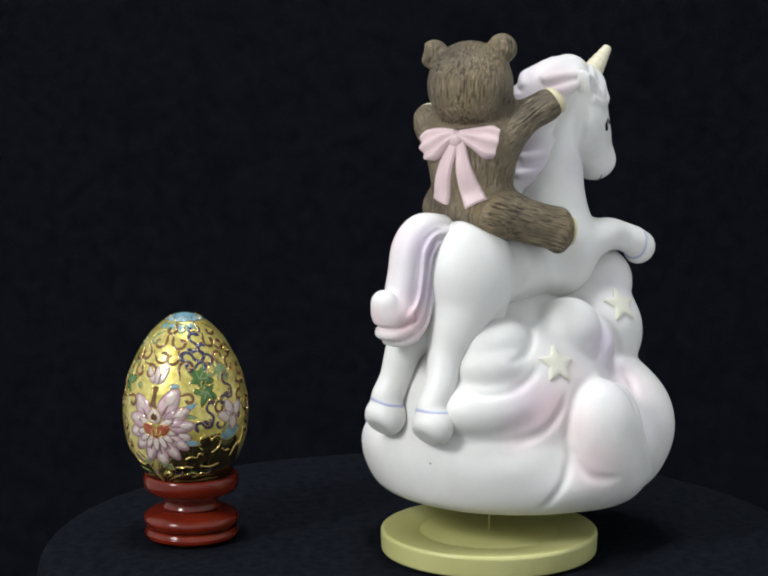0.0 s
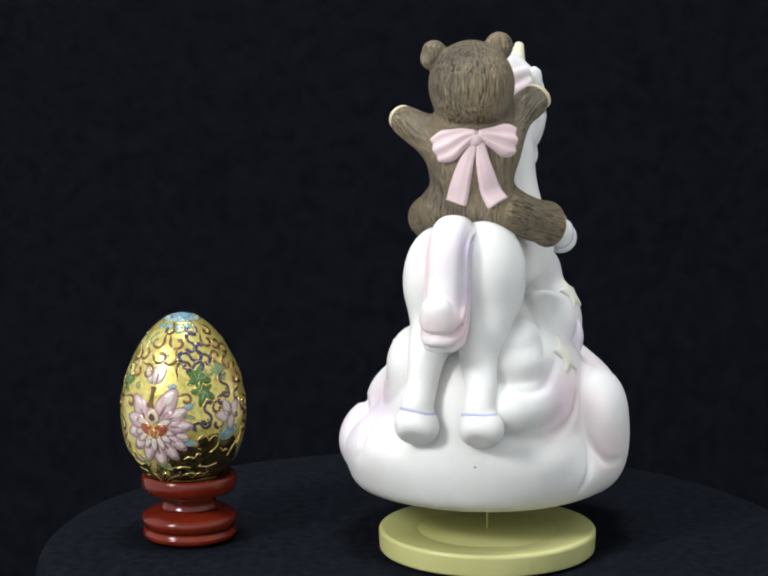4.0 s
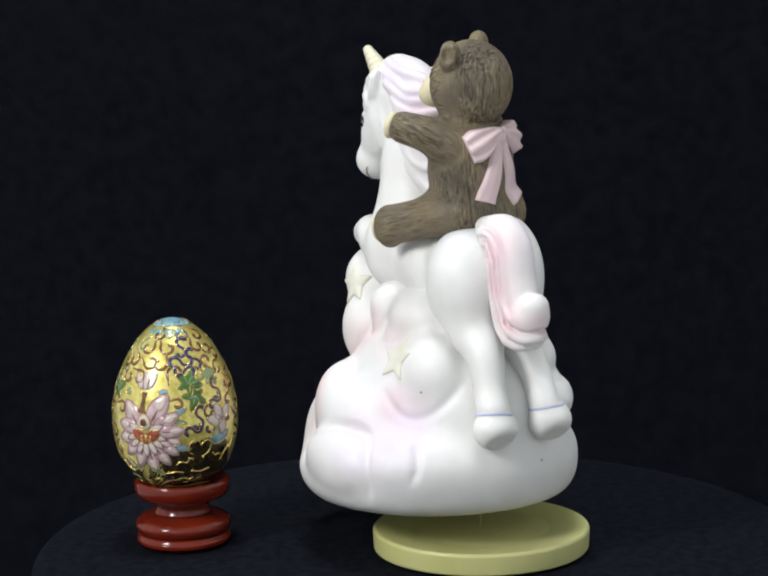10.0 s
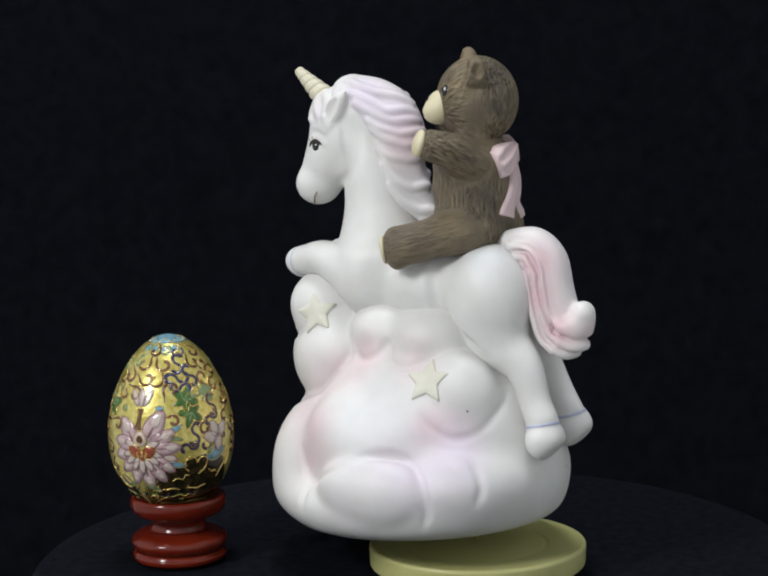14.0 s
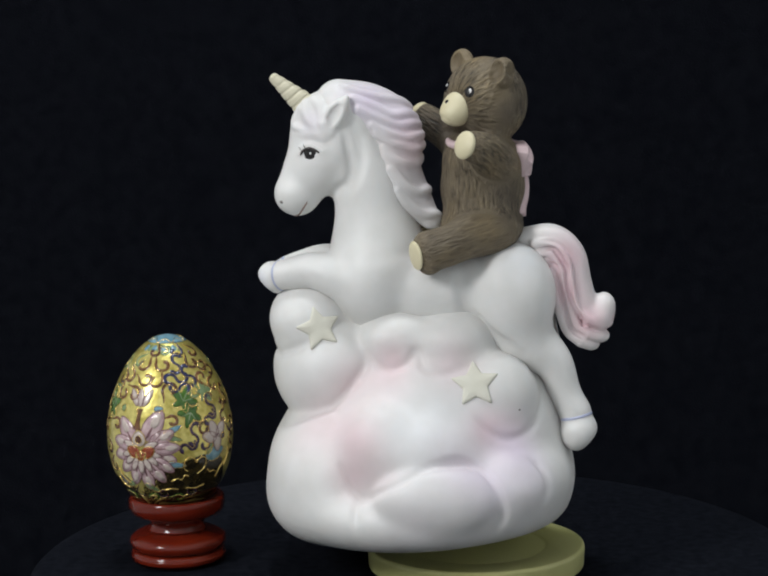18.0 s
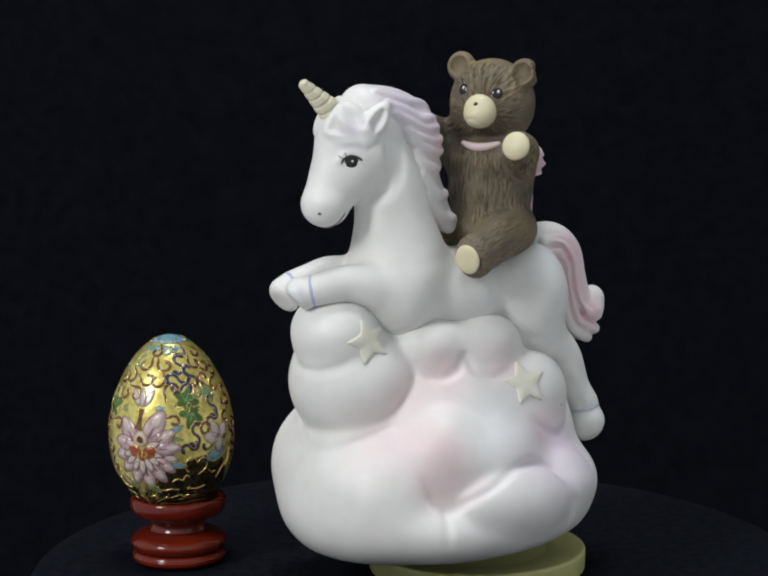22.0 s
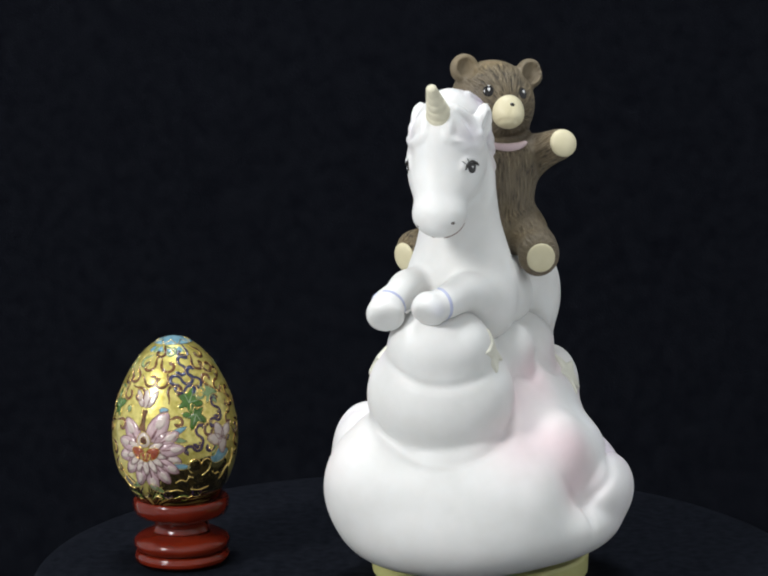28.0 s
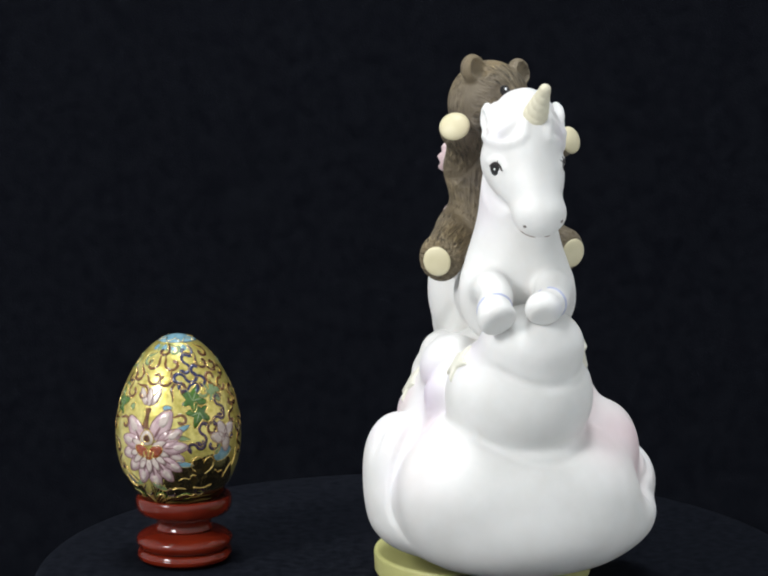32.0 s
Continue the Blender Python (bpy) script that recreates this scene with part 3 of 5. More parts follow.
def shape_unicorn():
    c = Clay((-54, -28, 40), (84, 36, 188), 0.75)
    # body
    c.limb([(-12, 5, 103, 15), (10, 5, 106, 14), (34, 4, 106, 14)], 4)
    c.ball((11, 5, 105.5), (26, 17.5, 15), 5)
    c.ball((-14.4, 13.9, 102.1), (15.1, 12.8, 19.8), 3)
    c.ball((-13.1, -3.1, 103.4), (17.5, 13.9, 22.5), 3)
    c.ball((-15, 5, 104), (16, 14, 18), 4)
    c.ball((36, 4, 108), (14.5, 20.5, 18), 5)
    # neck and head
    c.limb([(33, 4, 116, 18), (34.5, 4, 132, 14), (37, 4, 148, 12.5), (42, 4, 162, 11)], 5)
    c.ball((49.5, 3.8, 163), (14, 10.5, 14), 4)
    c.ball((41, 4, 169), (14, 10, 10), 3)
    c.limb([(55, 4, 156, 8.8), (59, 4.3, 147, 8.2), (61.5, 4.8, 140.5, 7.8)], 4)
    c.ball((61.8, 4.9, 139.9), (8.0, 9.2, 7.6), 2)
    c.ball((46.5, 4, 157), (9.5, 13.0, 10.8), 3)
    c.ball((45.5, -1.5, 156.5), (9.5, 9.3, 10.8), 4)
    c.ball((53, 3.8, 150), (8.5, 11.2, 9.5), 6)
    # forelegs
    c.limb([(34.3, 13.6, 103.8, 8.5), (47, 14, 110.2, 7.4), (56, 11.5, 113, 6.6), (67.1, 8.0, 111.2, 5.6)], 3)
    c.ball((71.6, 4.0, 109.3), (5.6, 6.4, 6.4), 0.8, (0, 8, -28))
    c.limb([(36, -6.4, 108.2, 8), (51.6, -9.0, 113.2, 6.6), (61.5, -9.5, 112, 5.6), (67, -11.8, 109.6, 5.7)], 3)
    c.ball((70.2, -11.6, 106.8), (5.2, 6.7, 6.7), 0.8, (0, 20, 0))
    # soles of the fore hooves
    for x, y, z, nx, ny, nz, off in ((71.6, 4.0, 109.3, 0.70, -0.10, -0.70, 3.2), (70.2, -11.6, 106.8, 0.78, 0.16, -0.61, 2.6)):
        c.ball((x + nx * (40 + off), y + ny * (40 + off), z + nz * (40 + off)), 40, 1.5, (0, 0, 0), "cut")
    # hind legs, soles turned back
    c.limb([(-19.4, 12.9, 86.9, 9.8), (-28.5, 14.2, 79, 7.0), (-32.8, 15.2, 68, 5.7), (-36.2, 16, 61, 5.9)], 4)
    c.limb([(-21.2, -3.8, 88.3, 9.8), (-26.1, -3.9, 78.6, 6.9), (-31.2, -5.9, 67.5, 5.6), (-35.3, -5.8, 60, 5.7)], 4)
    for x, y in ((-37.3, 15.8), (-36.4, -7.3)):
        c.ball((x, y, 54.2), (7, 8.2, 7.6), 0.8)
        c.ball((x - 0.72 * 45.2, y, 54.2 - 0.69 * 45.2), 40, 1.2, (0, 0, 0), "cut")
    c.soften(3)
    c.groove([(4.6, 12.3, 117.6), (3.0, 19.2, 106.4), (0.5, 20.5, 96.0), (-6.8, 24.0, 88.0), (-16.1, 23.5, 82.7)], 3.0, 1.5, 2.5)
    c.groove([(3.0, -4.4, 115.9), (3.9, -9.0, 107.3), (1.5, -12, 97.9), (-7.0, -14.4, 90.1), (-15.9, -13.7, 84.0)], 3.0, 1.5, 2.5)
    # ears, hollow to the side
    c.limb([(50, 12.0, 162.5, 3.0), (46.8, 14.3, 168, 4.2), (44.6, 15.2, 171.6, 3.0), (42.6, 15.4, 174.6, 1.0)], 1.2, "add", 10)
    c.limb([(49.6, 16.3, 164.8, 1.3), (47.6, 18.0, 168.4, 2.2), (45.4, 17.8, 171.6, 1.2)], 0.8, "cut", 10)
    c.limb([(48, -4.6, 162.5, 3.0), (44.8, -6.7, 168, 4.2), (42.6, -7.6, 171.6, 3.0), (40.6, -7.8, 174.6, 1.0)], 1.2, "add", 10)
    c.limb([(47.6, -8.7, 164.8, 1.3), (45.6, -10.4, 168.4, 2.2), (43.4, -10.2, 171.6, 1.2)], 0.8, "cut", 10)
    # forelock, brow, lids, cheek
    c.ridge([(57.8, 8.1, 172.6), (57.1, 11.5, 168.5), (53.6, 13.8, 164.1), (48.8, 14.8, 162.4)], 2.2, 1.3, 1.1)
    c.ridge([(59.8, 8.2, 170.6), (61.9, 8.2, 165.1), (58.2, 12.5, 162.6), (50.6, 14.6, 161.5)], 1.9, 1.1, 1.0)
    c.ridge([(54.8, 9.0, 173.9), (52.0, 12.2, 171.0), (51.6, 13.7, 166.8), (50.2, 14.2, 164.6)], 2.2, 1.3, 1.1)
    c.ridge([(57.0, 0.5, 172.6), (56.0, -3.0, 168.5), (51.6, -5.6, 164.6), (44.8, -7.0, 163.4)], 2.2, 1.3, 1.1)
    c.ridge([(60.0, 0.5, 169.6), (61.0, -0.5, 165.1), (56.2, -4.5, 162.6), (47.6, -6.6, 162.0)], 1.9, 1.1, 1.0)
    c.ridge([(52.8, -0.5, 174.5), (49.0, -4.2, 171.0), (47.6, -5.7, 166.8)], 2.2, 1.3, 1.1)
    c.groove([(62.7, 8.0, 163.4), (59.4, 11.7, 162.7), (55.5, 13.7, 162.3)], 0.9, 0.45, 0.8)
    c.ridge([(59.8, 12.4, 155.2), (58.6, 12.8, 157.2), (56.0, 14.1, 158.1), (52.6, 14.6, 157.0), (50.8, 14.7, 155.8)], 1.1, 0.5, 1.0)
    c.ridge([(57.2, -5.0, 154.5), (56.0, -5.4, 156.4), (53.2, -6.6, 157.2), (49.6, -7.0, 156.2)], 1.1, 0.5, 1.0)
    c.groove([(40.9, 15.0, 162.9), (38.4, 15.3, 156.9), (39.0, 16.1, 149.6), (42.1, 15.3, 144.4), (46.1, 11.6, 140.7)], 2.6, 0.8, 2.0)
    c.groove([(43.9, 15.8, 162.5), (42.8, 16.2, 157.5), (41.8, 15.5, 150.7), (42.9, 14.8, 145.3), (45.7, 12.6, 142.6), (49.4, 8.5, 140.4)], 1.5, 1.0, 1.4)
    c.groove([(40.0, -7.4, 161.0), (37.8, -7.7, 155.0), (38.4, -8.2, 148.5), (42.0, -6.8, 143.5), (45.5, -3.5, 140.5)], 2.6, 0.8, 2.0)
    c.groove([(42.4, -7.8, 161.0), (41.3, -8.2, 156.0), (40.8, -7.6, 149.5), (42.4, -6.6, 144.4), (45.7, -4.2, 141.8), (49.4, -0.5, 140.2)], 1.5, 1.0, 1.4)
    return c


def shape_mane():
    c = Clay((4, -14, 118), (62, 24, 188), 0.65)
    c.limb([(46, 4, 172, 8.5), (36, 4, 171, 8), (28, 4, 167, 7.5), (23.5, 4, 159, 7), (23.5, 4, 149, 6.2), (19, 4, 138, 5.2), (14.5, 4, 130.5, 3.4)], 2)
    c.limb([(45, 8, 171, 6.5), (35, 8, 166.5, 6), (28.5, 7.5, 158, 6), (26, 7.5, 148, 5.5), (22, 7, 138, 4.5), (14.5, 5, 130.5, 3)], 2)
    c.limb([(43, 0, 171, 6.5), (34, 0, 167, 6), (28, 1, 158, 6), (25, 1, 148, 5.5), (21, 2, 138, 4.5)], 2)
    for row in ([(43.8, 9.0, 177.3), (36.3, 10.5, 175.7), (29.1, 8, 172.8), (20.5, 4, 170.5)],
                [(40.7, 12.6, 173.8), (34.1, 12.2, 171.4), (27.7, 10, 167.9), (18.2, 5, 166.9)],
                [(38.5, 13.7, 170.5), (32.0, 13, 167.2), (25.7, 11, 164.6), (17.3, 5, 164.0)],
                [(33.6, 13, 164.7), (28.0, 12, 161.3), (22.0, 9, 160.0), (15.5, 4, 160.5)],
                [(32.2, 13, 161.6), (26.6, 12, 157.8), (20.6, 8, 156.2), (15.5, 4, 156.6)],
                ):
        c.ridge(row, 2.1, 1.2, 0.6)
    for row in ([(30.1, 12.5, 156.4), (25.8, 12, 152.2), (20.8, 8, 150.4), (16.0, 4, 151.8)],
                [(29.4, 12.5, 154.2), (25.1, 12, 145.7), (20.2, 9, 140.4), (15.1, 5, 140.6)],
                [(28.0, 12.6, 149.0), (23.8, 11, 139.7), (18.1, 8, 133.6), (12.1, 5, 130.8)],
                [(25.9, 12.0, 141.5), (22.4, 10.5, 134.5), (16.7, 7, 130.0), (11.0, 4, 128.6)],
                ):
        c.ridge(row, 2.1, 1.2, 0.6)
    for row in ([(41.5, -6.2, 174.0), (34.8, -5, 174.2), (27, -1, 172.0)],
                [(39.6, -7.4, 169.9), (33.5, -6, 168.5), (25, -2, 166.5)],
                [(31, -6, 160), (24, -4, 156), (18, 0, 156)],
                [(29, -6, 150), (23.7, -3, 145.6), (19, 1, 144)],
                [(27, -5, 143.4), (21.5, -2, 139.8), (16.5, 1, 138)]):
        c.ridge(row, 2.1, 1.2, 0.6)
    return c


def shape_tail():
    c = Clay((-62, -10, 74), (-10, 22, 136), 0.6)
    # broad outer lock that ends in a knob
    for y in (3.8, 7.2):
        c.limb([(-19, y, 122.5, 3.6), (-29.0, y, 122.4, 4.6), (-36, y, 116.8, 4.3), (-38.6, y, 106, 4.2), (-41.0, y, 97, 4.4), (-45, y, 93.5, 4.2)], 2.5)
    c.ball((-47.4, 5.5, 97.4), (4.1, 5.4, 5.0), 2.0)
    c.ball((-44.5, 5.5, 93.5), (6.0, 6.6, 5.0), 2.5)
    # thin locks that wind under the knob
    for y in (11.2, -0.2):
        c.limb([(-22.7, y, 121.3, 2.0), (-29.7, y, 121.0, 2.1), (-34.4, y, 116, 2.1), (-36.0, y, 107, 2.1), (-37.6, y, 99, 2.1), (-41.3, y, 93.6, 2.1)], 0.25)
        c.limb([(-24.1, y, 117.8, 1.8), (-29.4, y, 117.0, 2.1), (-32.4, y, 109.5, 2.1), (-34.0, y, 100, 2.1), (-36.4, y, 92.5, 2.1), (-41.0, y, 88.4, 2.1)], 0.25)
        c.limb([(-26.9, y, 114.5, 1.6), (-29.4, y, 108, 2.0), (-31.4, y, 98, 2.1), (-34.2, y, 89.8, 2.1), (-38.7, y, 85.6, 2.1)], 0.25)
    for x, z, out in ((-41.3, 93.4, 7.4), (-41.0, 88.4, 6.4), (-38.7, 85.6, 5.2)):
        c.limb([(x, 11.2, z, 2.1), (x - out * 0.72, 9.4, z - 1.6, 2.0), (x - out, 5.5, z - 1.6, 2.0), (x - out * 0.72, 1.6, z - 1.6, 2.0), (x, -0.2, z, 2.1)], 0.25)
    c.limb([(-30, 5.5, 116, 4.5), (-32, 5.5, 104, 4.6), (-35, 5.5, 94, 4.4), (-38, 5.5, 88.8, 4.4), (-44, 5.5, 88.2, 3.4)], 1.0)
    # creases between the locks
    for y in (13.6, -2.6):
        c.groove([(-24, y, 123.2), (-31, y, 121.9), (-36.6, y, 116.6), (-38.2, y, 107), (-39.8, y, 99.5), (-43, y, 95.5)], 1.0, 1.0, 0.5)
        c.groove([(-23.5, y, 119.6), (-29.6, y, 119), (-33.4, y, 113), (-34.2, y, 107), (-35.8, y, 99.5), (-38.9, y, 93), (-41.1, y, 91)], 0.9, 1.1, 0.4)
        c.groove([(-25.5, y, 116.2), (-29.4, y, 113), (-31.0, y, 108), (-32.7, y, 99), (-35.3, y, 91), (-39.8, y, 87)], 0.9, 1.1, 0.4)
    return c


def shape_bear():
    c = Clay((-30, -34, 104), (36, 46, 198), 0.65)
    c.ball((-4.7, 4.4, 141.0), (15.2, 15.2, 17.5), 4)
    c.ball((-4.0, 4.5, 127.1), (15.0, 17.8, 10), 4)
    c.ball((-4.2, 5.6, 152), (13.5, 14.4, 9.5), 4)
    c.ball((-6.1, 4.0, 171.6), (14.6, 15.4, 15.8), 1.5, (0, 0, 35))
    c.limb([(-9.2, 12.5, 150.1, 7.6), (-6.5, 22.8, 155.1, 6.4), (-1.8, 29.5, 157.7, 5.6)], 6)
    c.limb([(-2.9, -5.3, 149.6, 7.9), (7.9, -8.6, 159.3, 6.2), (15.7, -12.8, 164.1, 5.9)], 6)
    c.limb([(-8.1, 14.6, 127.0, 7.6), (1.5, 20.0, 124.6, 7.2), (8.8, 24.2, 122.6, 7.2)], 5)
    c.ball((15.6, 26.7, 120.5), (4.4, 7.1, 7.6), 5.0, (0, 8, 25))
    c.limb([(-7.6, -5.5, 125.3, 9.4), (1.2, -10.2, 124.8, 8.1), (10.1, -14.8, 121.8, 7.8)], 6)
    c.ball((16.4, -18.8, 119.3), (4.8, 7.6, 8.3), 5.0, (0, 8, -28))
    c.ball((-12.0, 16.3, 182.2), (3.9, 5.2, 5.4), 1.2, (0, -8, 45))
    c.ball((-15.4, 19.2, 183.0), (2.0, 2.0, 2.4), 1.6, (0, 0, 45), "cut")
    c.ball((-9.8, 17.9, 182.6), (2.1, 3.5, 3.7), 0.8, (0, -8, 35), "cut")
    c.ball((2.0, -3.8, 184.6), (3.6, 5.3, 5.4), 1.2, (0, -8, 35))
    c.ball((4.2, -2.2, 185.0), (2.1, 3.5, 3.7), 0.8, (0, -8, 35), "cut")
    return c


cloud_clay, unicorn_clay, mane_clay, tail_clay, bear_clay = shape_cloud(), shape_unicorn(), shape_mane(), shape_tail(), shape_bear()
left_flank = [
    (28, 28, 83, 7, PINK, 0.5), (7, 30, 81, 9, PINK, 0.4), (30, 30, 76, 10, PINK, 0.35), (43, 25, 75, 8, PINK, 0.4), (54, 29, 60, 12, PINK, 0.4), (40, 46, 58, 9, PINK, 0.55), (42, 45, 46, 8, PINK, 0.5), (32, 49, 47, 8, PINK, 0.25), (-4, 38, 60, 7, PINK, 0.65),
    (-12, 35, 58, 8, PINK, 0.35), (-14, 37, 52, 10, LILAC, 0.45), (-4, 50, 44, 11, LILAC, 0.5), (5, 51, 49, 9, LILAC, 0.35), (-19, 44, 45, 10, LILAC, 0.35), (14, 45, 61, 15, ICE, 0.4), (21, 58, 33, 13, LILAC, 0.18), (-13, 37, 53, 9, LILAC, 0.35)]
right_flank = [
    (-6, -30, 58, 9, PINK, 0.6), (1, -31, 61, 7, PINK, 0.5), (-14, -28, 52, 8, PINK, 0.3), (7, -37, 52, 8, PINK, 0.3), (10, -42, 38, 9, PINK, 0.5), (24, -41, 62, 9, LILAC, 0.25), (36, -28, 72, 9, LILAC, 0.6), (33, -27, 79, 7, LILAC, 0.5), (23, -27, 80, 8, LILAC, 0.3),
    (42, -31, 62, 8, PINK, 0.35), (12, -30, 69, 7, PINK, 0.3), (53, -15, 93, 9, LILAC, 0.35), (42, -38, 48, 9, LILAC, 0.25), (-11, -28, 63, 9, LILAC, 0.4), (6, 47, 53, 13, PINK, 0.15), (58, -35, 54, 12, PINK, 0.12), (44, 37, 61, 9, PINK, 0.35)]
cloud_tint = airbrush(left_flank + right_flank)
cloud = under(cloud_clay.mesh("cloud", bisque, cloud_tint), figurine, "white billowing bisque cloud with pink and lilac airbrushing")
unicorn_tint = airbrush([(77, 10, 110, 3.5, BLUE, 0.25), (55, 13, 166, 5, LILAC, 0.35), (52, -5, 167, 5, LILAC, 0.35), (38, -8, 140, 9, LILAC, 0.3), (-18, 20, 118, 8, (0.66, 0.70, 0.78), 0.3)])
unicorn = under(unicorn_clay.mesh("unicorn", bisque, unicorn_tint), figurine, "white bisque unicorn lying forward over the cloud")
bear = under(bear_clay.mesh("bear", bear_fur), figurine, "brown bisque teddy bear with combed fur riding the unicorn")


def comb(ob, limbs, head):
    """Lays the strokes of the fur along the limb that each point lies on."""
    v = np.empty(len(ob.data.vertices) * 3)
    ob.data.vertices.foreach_get("co", v)
    v = v.reshape(-1, 3) * 1000
    lay, best, second, depth = v.copy(), np.full(len(v), 1e9), np.full(len(v), 1e9), np.ones(len(v))
    owner = np.zeros(len(v), int)
    for limb, (a, b, r, k) in enumerate(limbs):
        a, b = np.array(a, float), np.array(b, float)
        t = np.clip(((v - a) @ (b - a)) / ((b - a) @ (b - a)), 0, 1)
        d = np.linalg.norm(v - a - t[:, None] * (b - a), axis=1) - r
        m = np.array(Vector(b - a).to_track_quat("Z", "Y").to_matrix())
        near = d < best
        lay[near] = ((v - a) @ m)[near]
        second = np.where(near, best, np.minimum(second, d))
        best[near] = d[near]
        depth[near], owner[near] = k, limb
    depth *= np.clip((second - best) / 2.5, 0.15, 1)
    # round the muzzle the strokes run outwards
    q = v - np.array((6.0, 14.0, 168.0))
    out, side = q @ np.array((0.79, 0.62, 0.0)), q @ np.array((-0.62, 0.79, 0.0))
    face = (owner == head) & (out > -13)
    depth[owner == head] *= np.clip(np.abs(out + 13) / 4, 0, 1)[owner == head]
    rays = np.stack([np.arctan2(side, q[:, 2]) * 13, out * 0.3, np.hypot(side, q[:, 2])], 1)
    lay[face] = rays[face]
    ob.data.attributes.new("comb", "FLOAT_VECTOR", "POINT").data.foreach_set("vector", (lay / 1000).ravel())
    ob.data.attributes.new("stroke", "FLOAT", "POINT").data.foreach_set("value", depth)


comb(bear, [((-4, 5, 122), (-4, 5, 152), 15.5, 0.85), ((-6, 4.6, 164), (-5.6, 4.6, 182), 15, 1.0), ((-10, 17, 150.5), (-4, 30, 157.5), 6, 0.8), ((-2, -6, 151), (17, -14, 164), 6, 1.0),
            ((-4, 18, 125), (15, 27, 120.3), 8.5, 0.45), ((-4, -9, 125), (14, -19.4, 119.2), 8.5, 1.0)], 1)


def skin_patch(name, clay, centre, rx, ry, material, parent, lift=0.12, label="", rings=3, steps=20, shift=(0, 0)):
    """A thin painted oval lying on the skin round a point, upright by the world."""
    p0, n0 = clay.snap([centre])
    n = n0[0]
    side = np.cross((0, 0, 1.0), n)
    side /= np.linalg.norm(side)
    up = np.cross(n, side)
    p0 = p0[0] + side * shift[0] + up * shift[1]
    q = [p0]
    for k in range(1, rings + 1):
        for i in range(steps):
            a = 2 * math.pi * i / steps
            q.append(p0 + side * rx * k / rings * math.cos(a) + up * ry * k / rings * math.sin(a))
    p, m = clay.snap(q)
    p = p + m * lift
    p[-steps:] -= m[-steps:] * lift * 2
    f = [(0, 1 + i, 1 + (i + 1) % steps) for i in range(steps)]
    for k in range(rings - 1):
        b = 1 + k * steps
        f += [(b + i, b + steps + i, b + steps + (i + 1) % steps, b + (i + 1) % steps) for i in range(steps)]
    return under(mesh_object(name, p / 1000, f, material), parent, label)


def skin_line(name, clay, pts, r, material, parent, label="", n=6, lift=0.25):
    p, m = clay.snap(spline(pts, n))
    bm = tube_bm(bmesh.new(), (p + m * r * lift) / 1000, [r / 1000 * min(1, 0.4 + min(i, len(p) - 1 - i) / 4) for i in range(len(p))], 8)
    return part(name, bm, material, parent, label)


def star(clay, centre, r, spin, parent, label):
    """A raised star that follows the skin a little."""
    p, n = clay.snap([centre])
    side = np.cross((0, 0, 1.0), n[0])
    side /= np.linalg.norm(side)
    up = np.cross(n[0], side)
    far, n = clay.snap([p[0] + r * 0.7 * (side * math.sin(radians(k)) + up * math.cos(radians(k))) for k in range(0, 360, 30)])
    p, n = Vector(far.mean(0) * 0.5 + p[0] * 0.5), Vector(n.mean(0)).normalized()
    side = Vector((0, 0, 1)).cross(n).normalized()
    up = n.cross(side)
    corners = []
    for i in range(10):
        a = radians(spin) + math.pi * i / 5
        corners.append((side * math.sin(a) + up * math.cos(a)) * r * (1.0 if i % 2 == 0 else 0.50))
    edge = []
    for i in range(10):
        a, b, c = corners[i - 1], corners[i], corners[(i + 1) % 10]
        k = 0.16 if i % 2 == 0 else 0.10
        edge += [b.lerp(a, k), b.lerp((a + c) / 2, k * 0.45), b.lerp(c, k)]
    bm = bmesh.new()

    def at(way, h):
        q = p + way
        on = Vector(clay.snap([q])[0][0])
        return bm.verts.new((q + n * (max(-1.2, min(1.6, (on - q).dot(n))) * 0.8 + h)) / 1000)

    rings = [[at(e * k, h) for e in edge] for k, h in ((1.05, -2.4), (1.03, 0.15), (0.98, 0.62), (0.88, 0.85), (0.45, 0.95))]
    top = at(Vector((0, 0, 0)), 1.0)
    m = len(edge)
    for i in range(m):
        j = (i + 1) % m
        for a, b in zip(rings, rings[1:]):
            bm.faces.new((a[i], a[j], b[j], b[i]))
        bm.faces.new((rings[-1][i], rings[-1][j], top))
    ob = part("star", bm, star_cream, parent, label)
    return ob


for centre, r, spin in (((5.8, -28.0, 73.2), 7.8, 8), ((49.5, -21.0, 89.0), 7.6, 5), ((-0.6, 33.0, 75.0), 8.8, -4), ((54.5, 19.5, 93.6), 8.2, -14)):
    star(cloud_clay, centre, r, spin, cloud, "raised cream five-pointed star")
for centre in ((-32.6, -4.1, 39.7), (-15.9, 32.9, 65.8)):
    skin_patch("firing_speck", cloud_clay, centre, 0.55, 0.45, grey_line, cloud, 0.05, "tiny dark speck in the glaze", 2, 10)

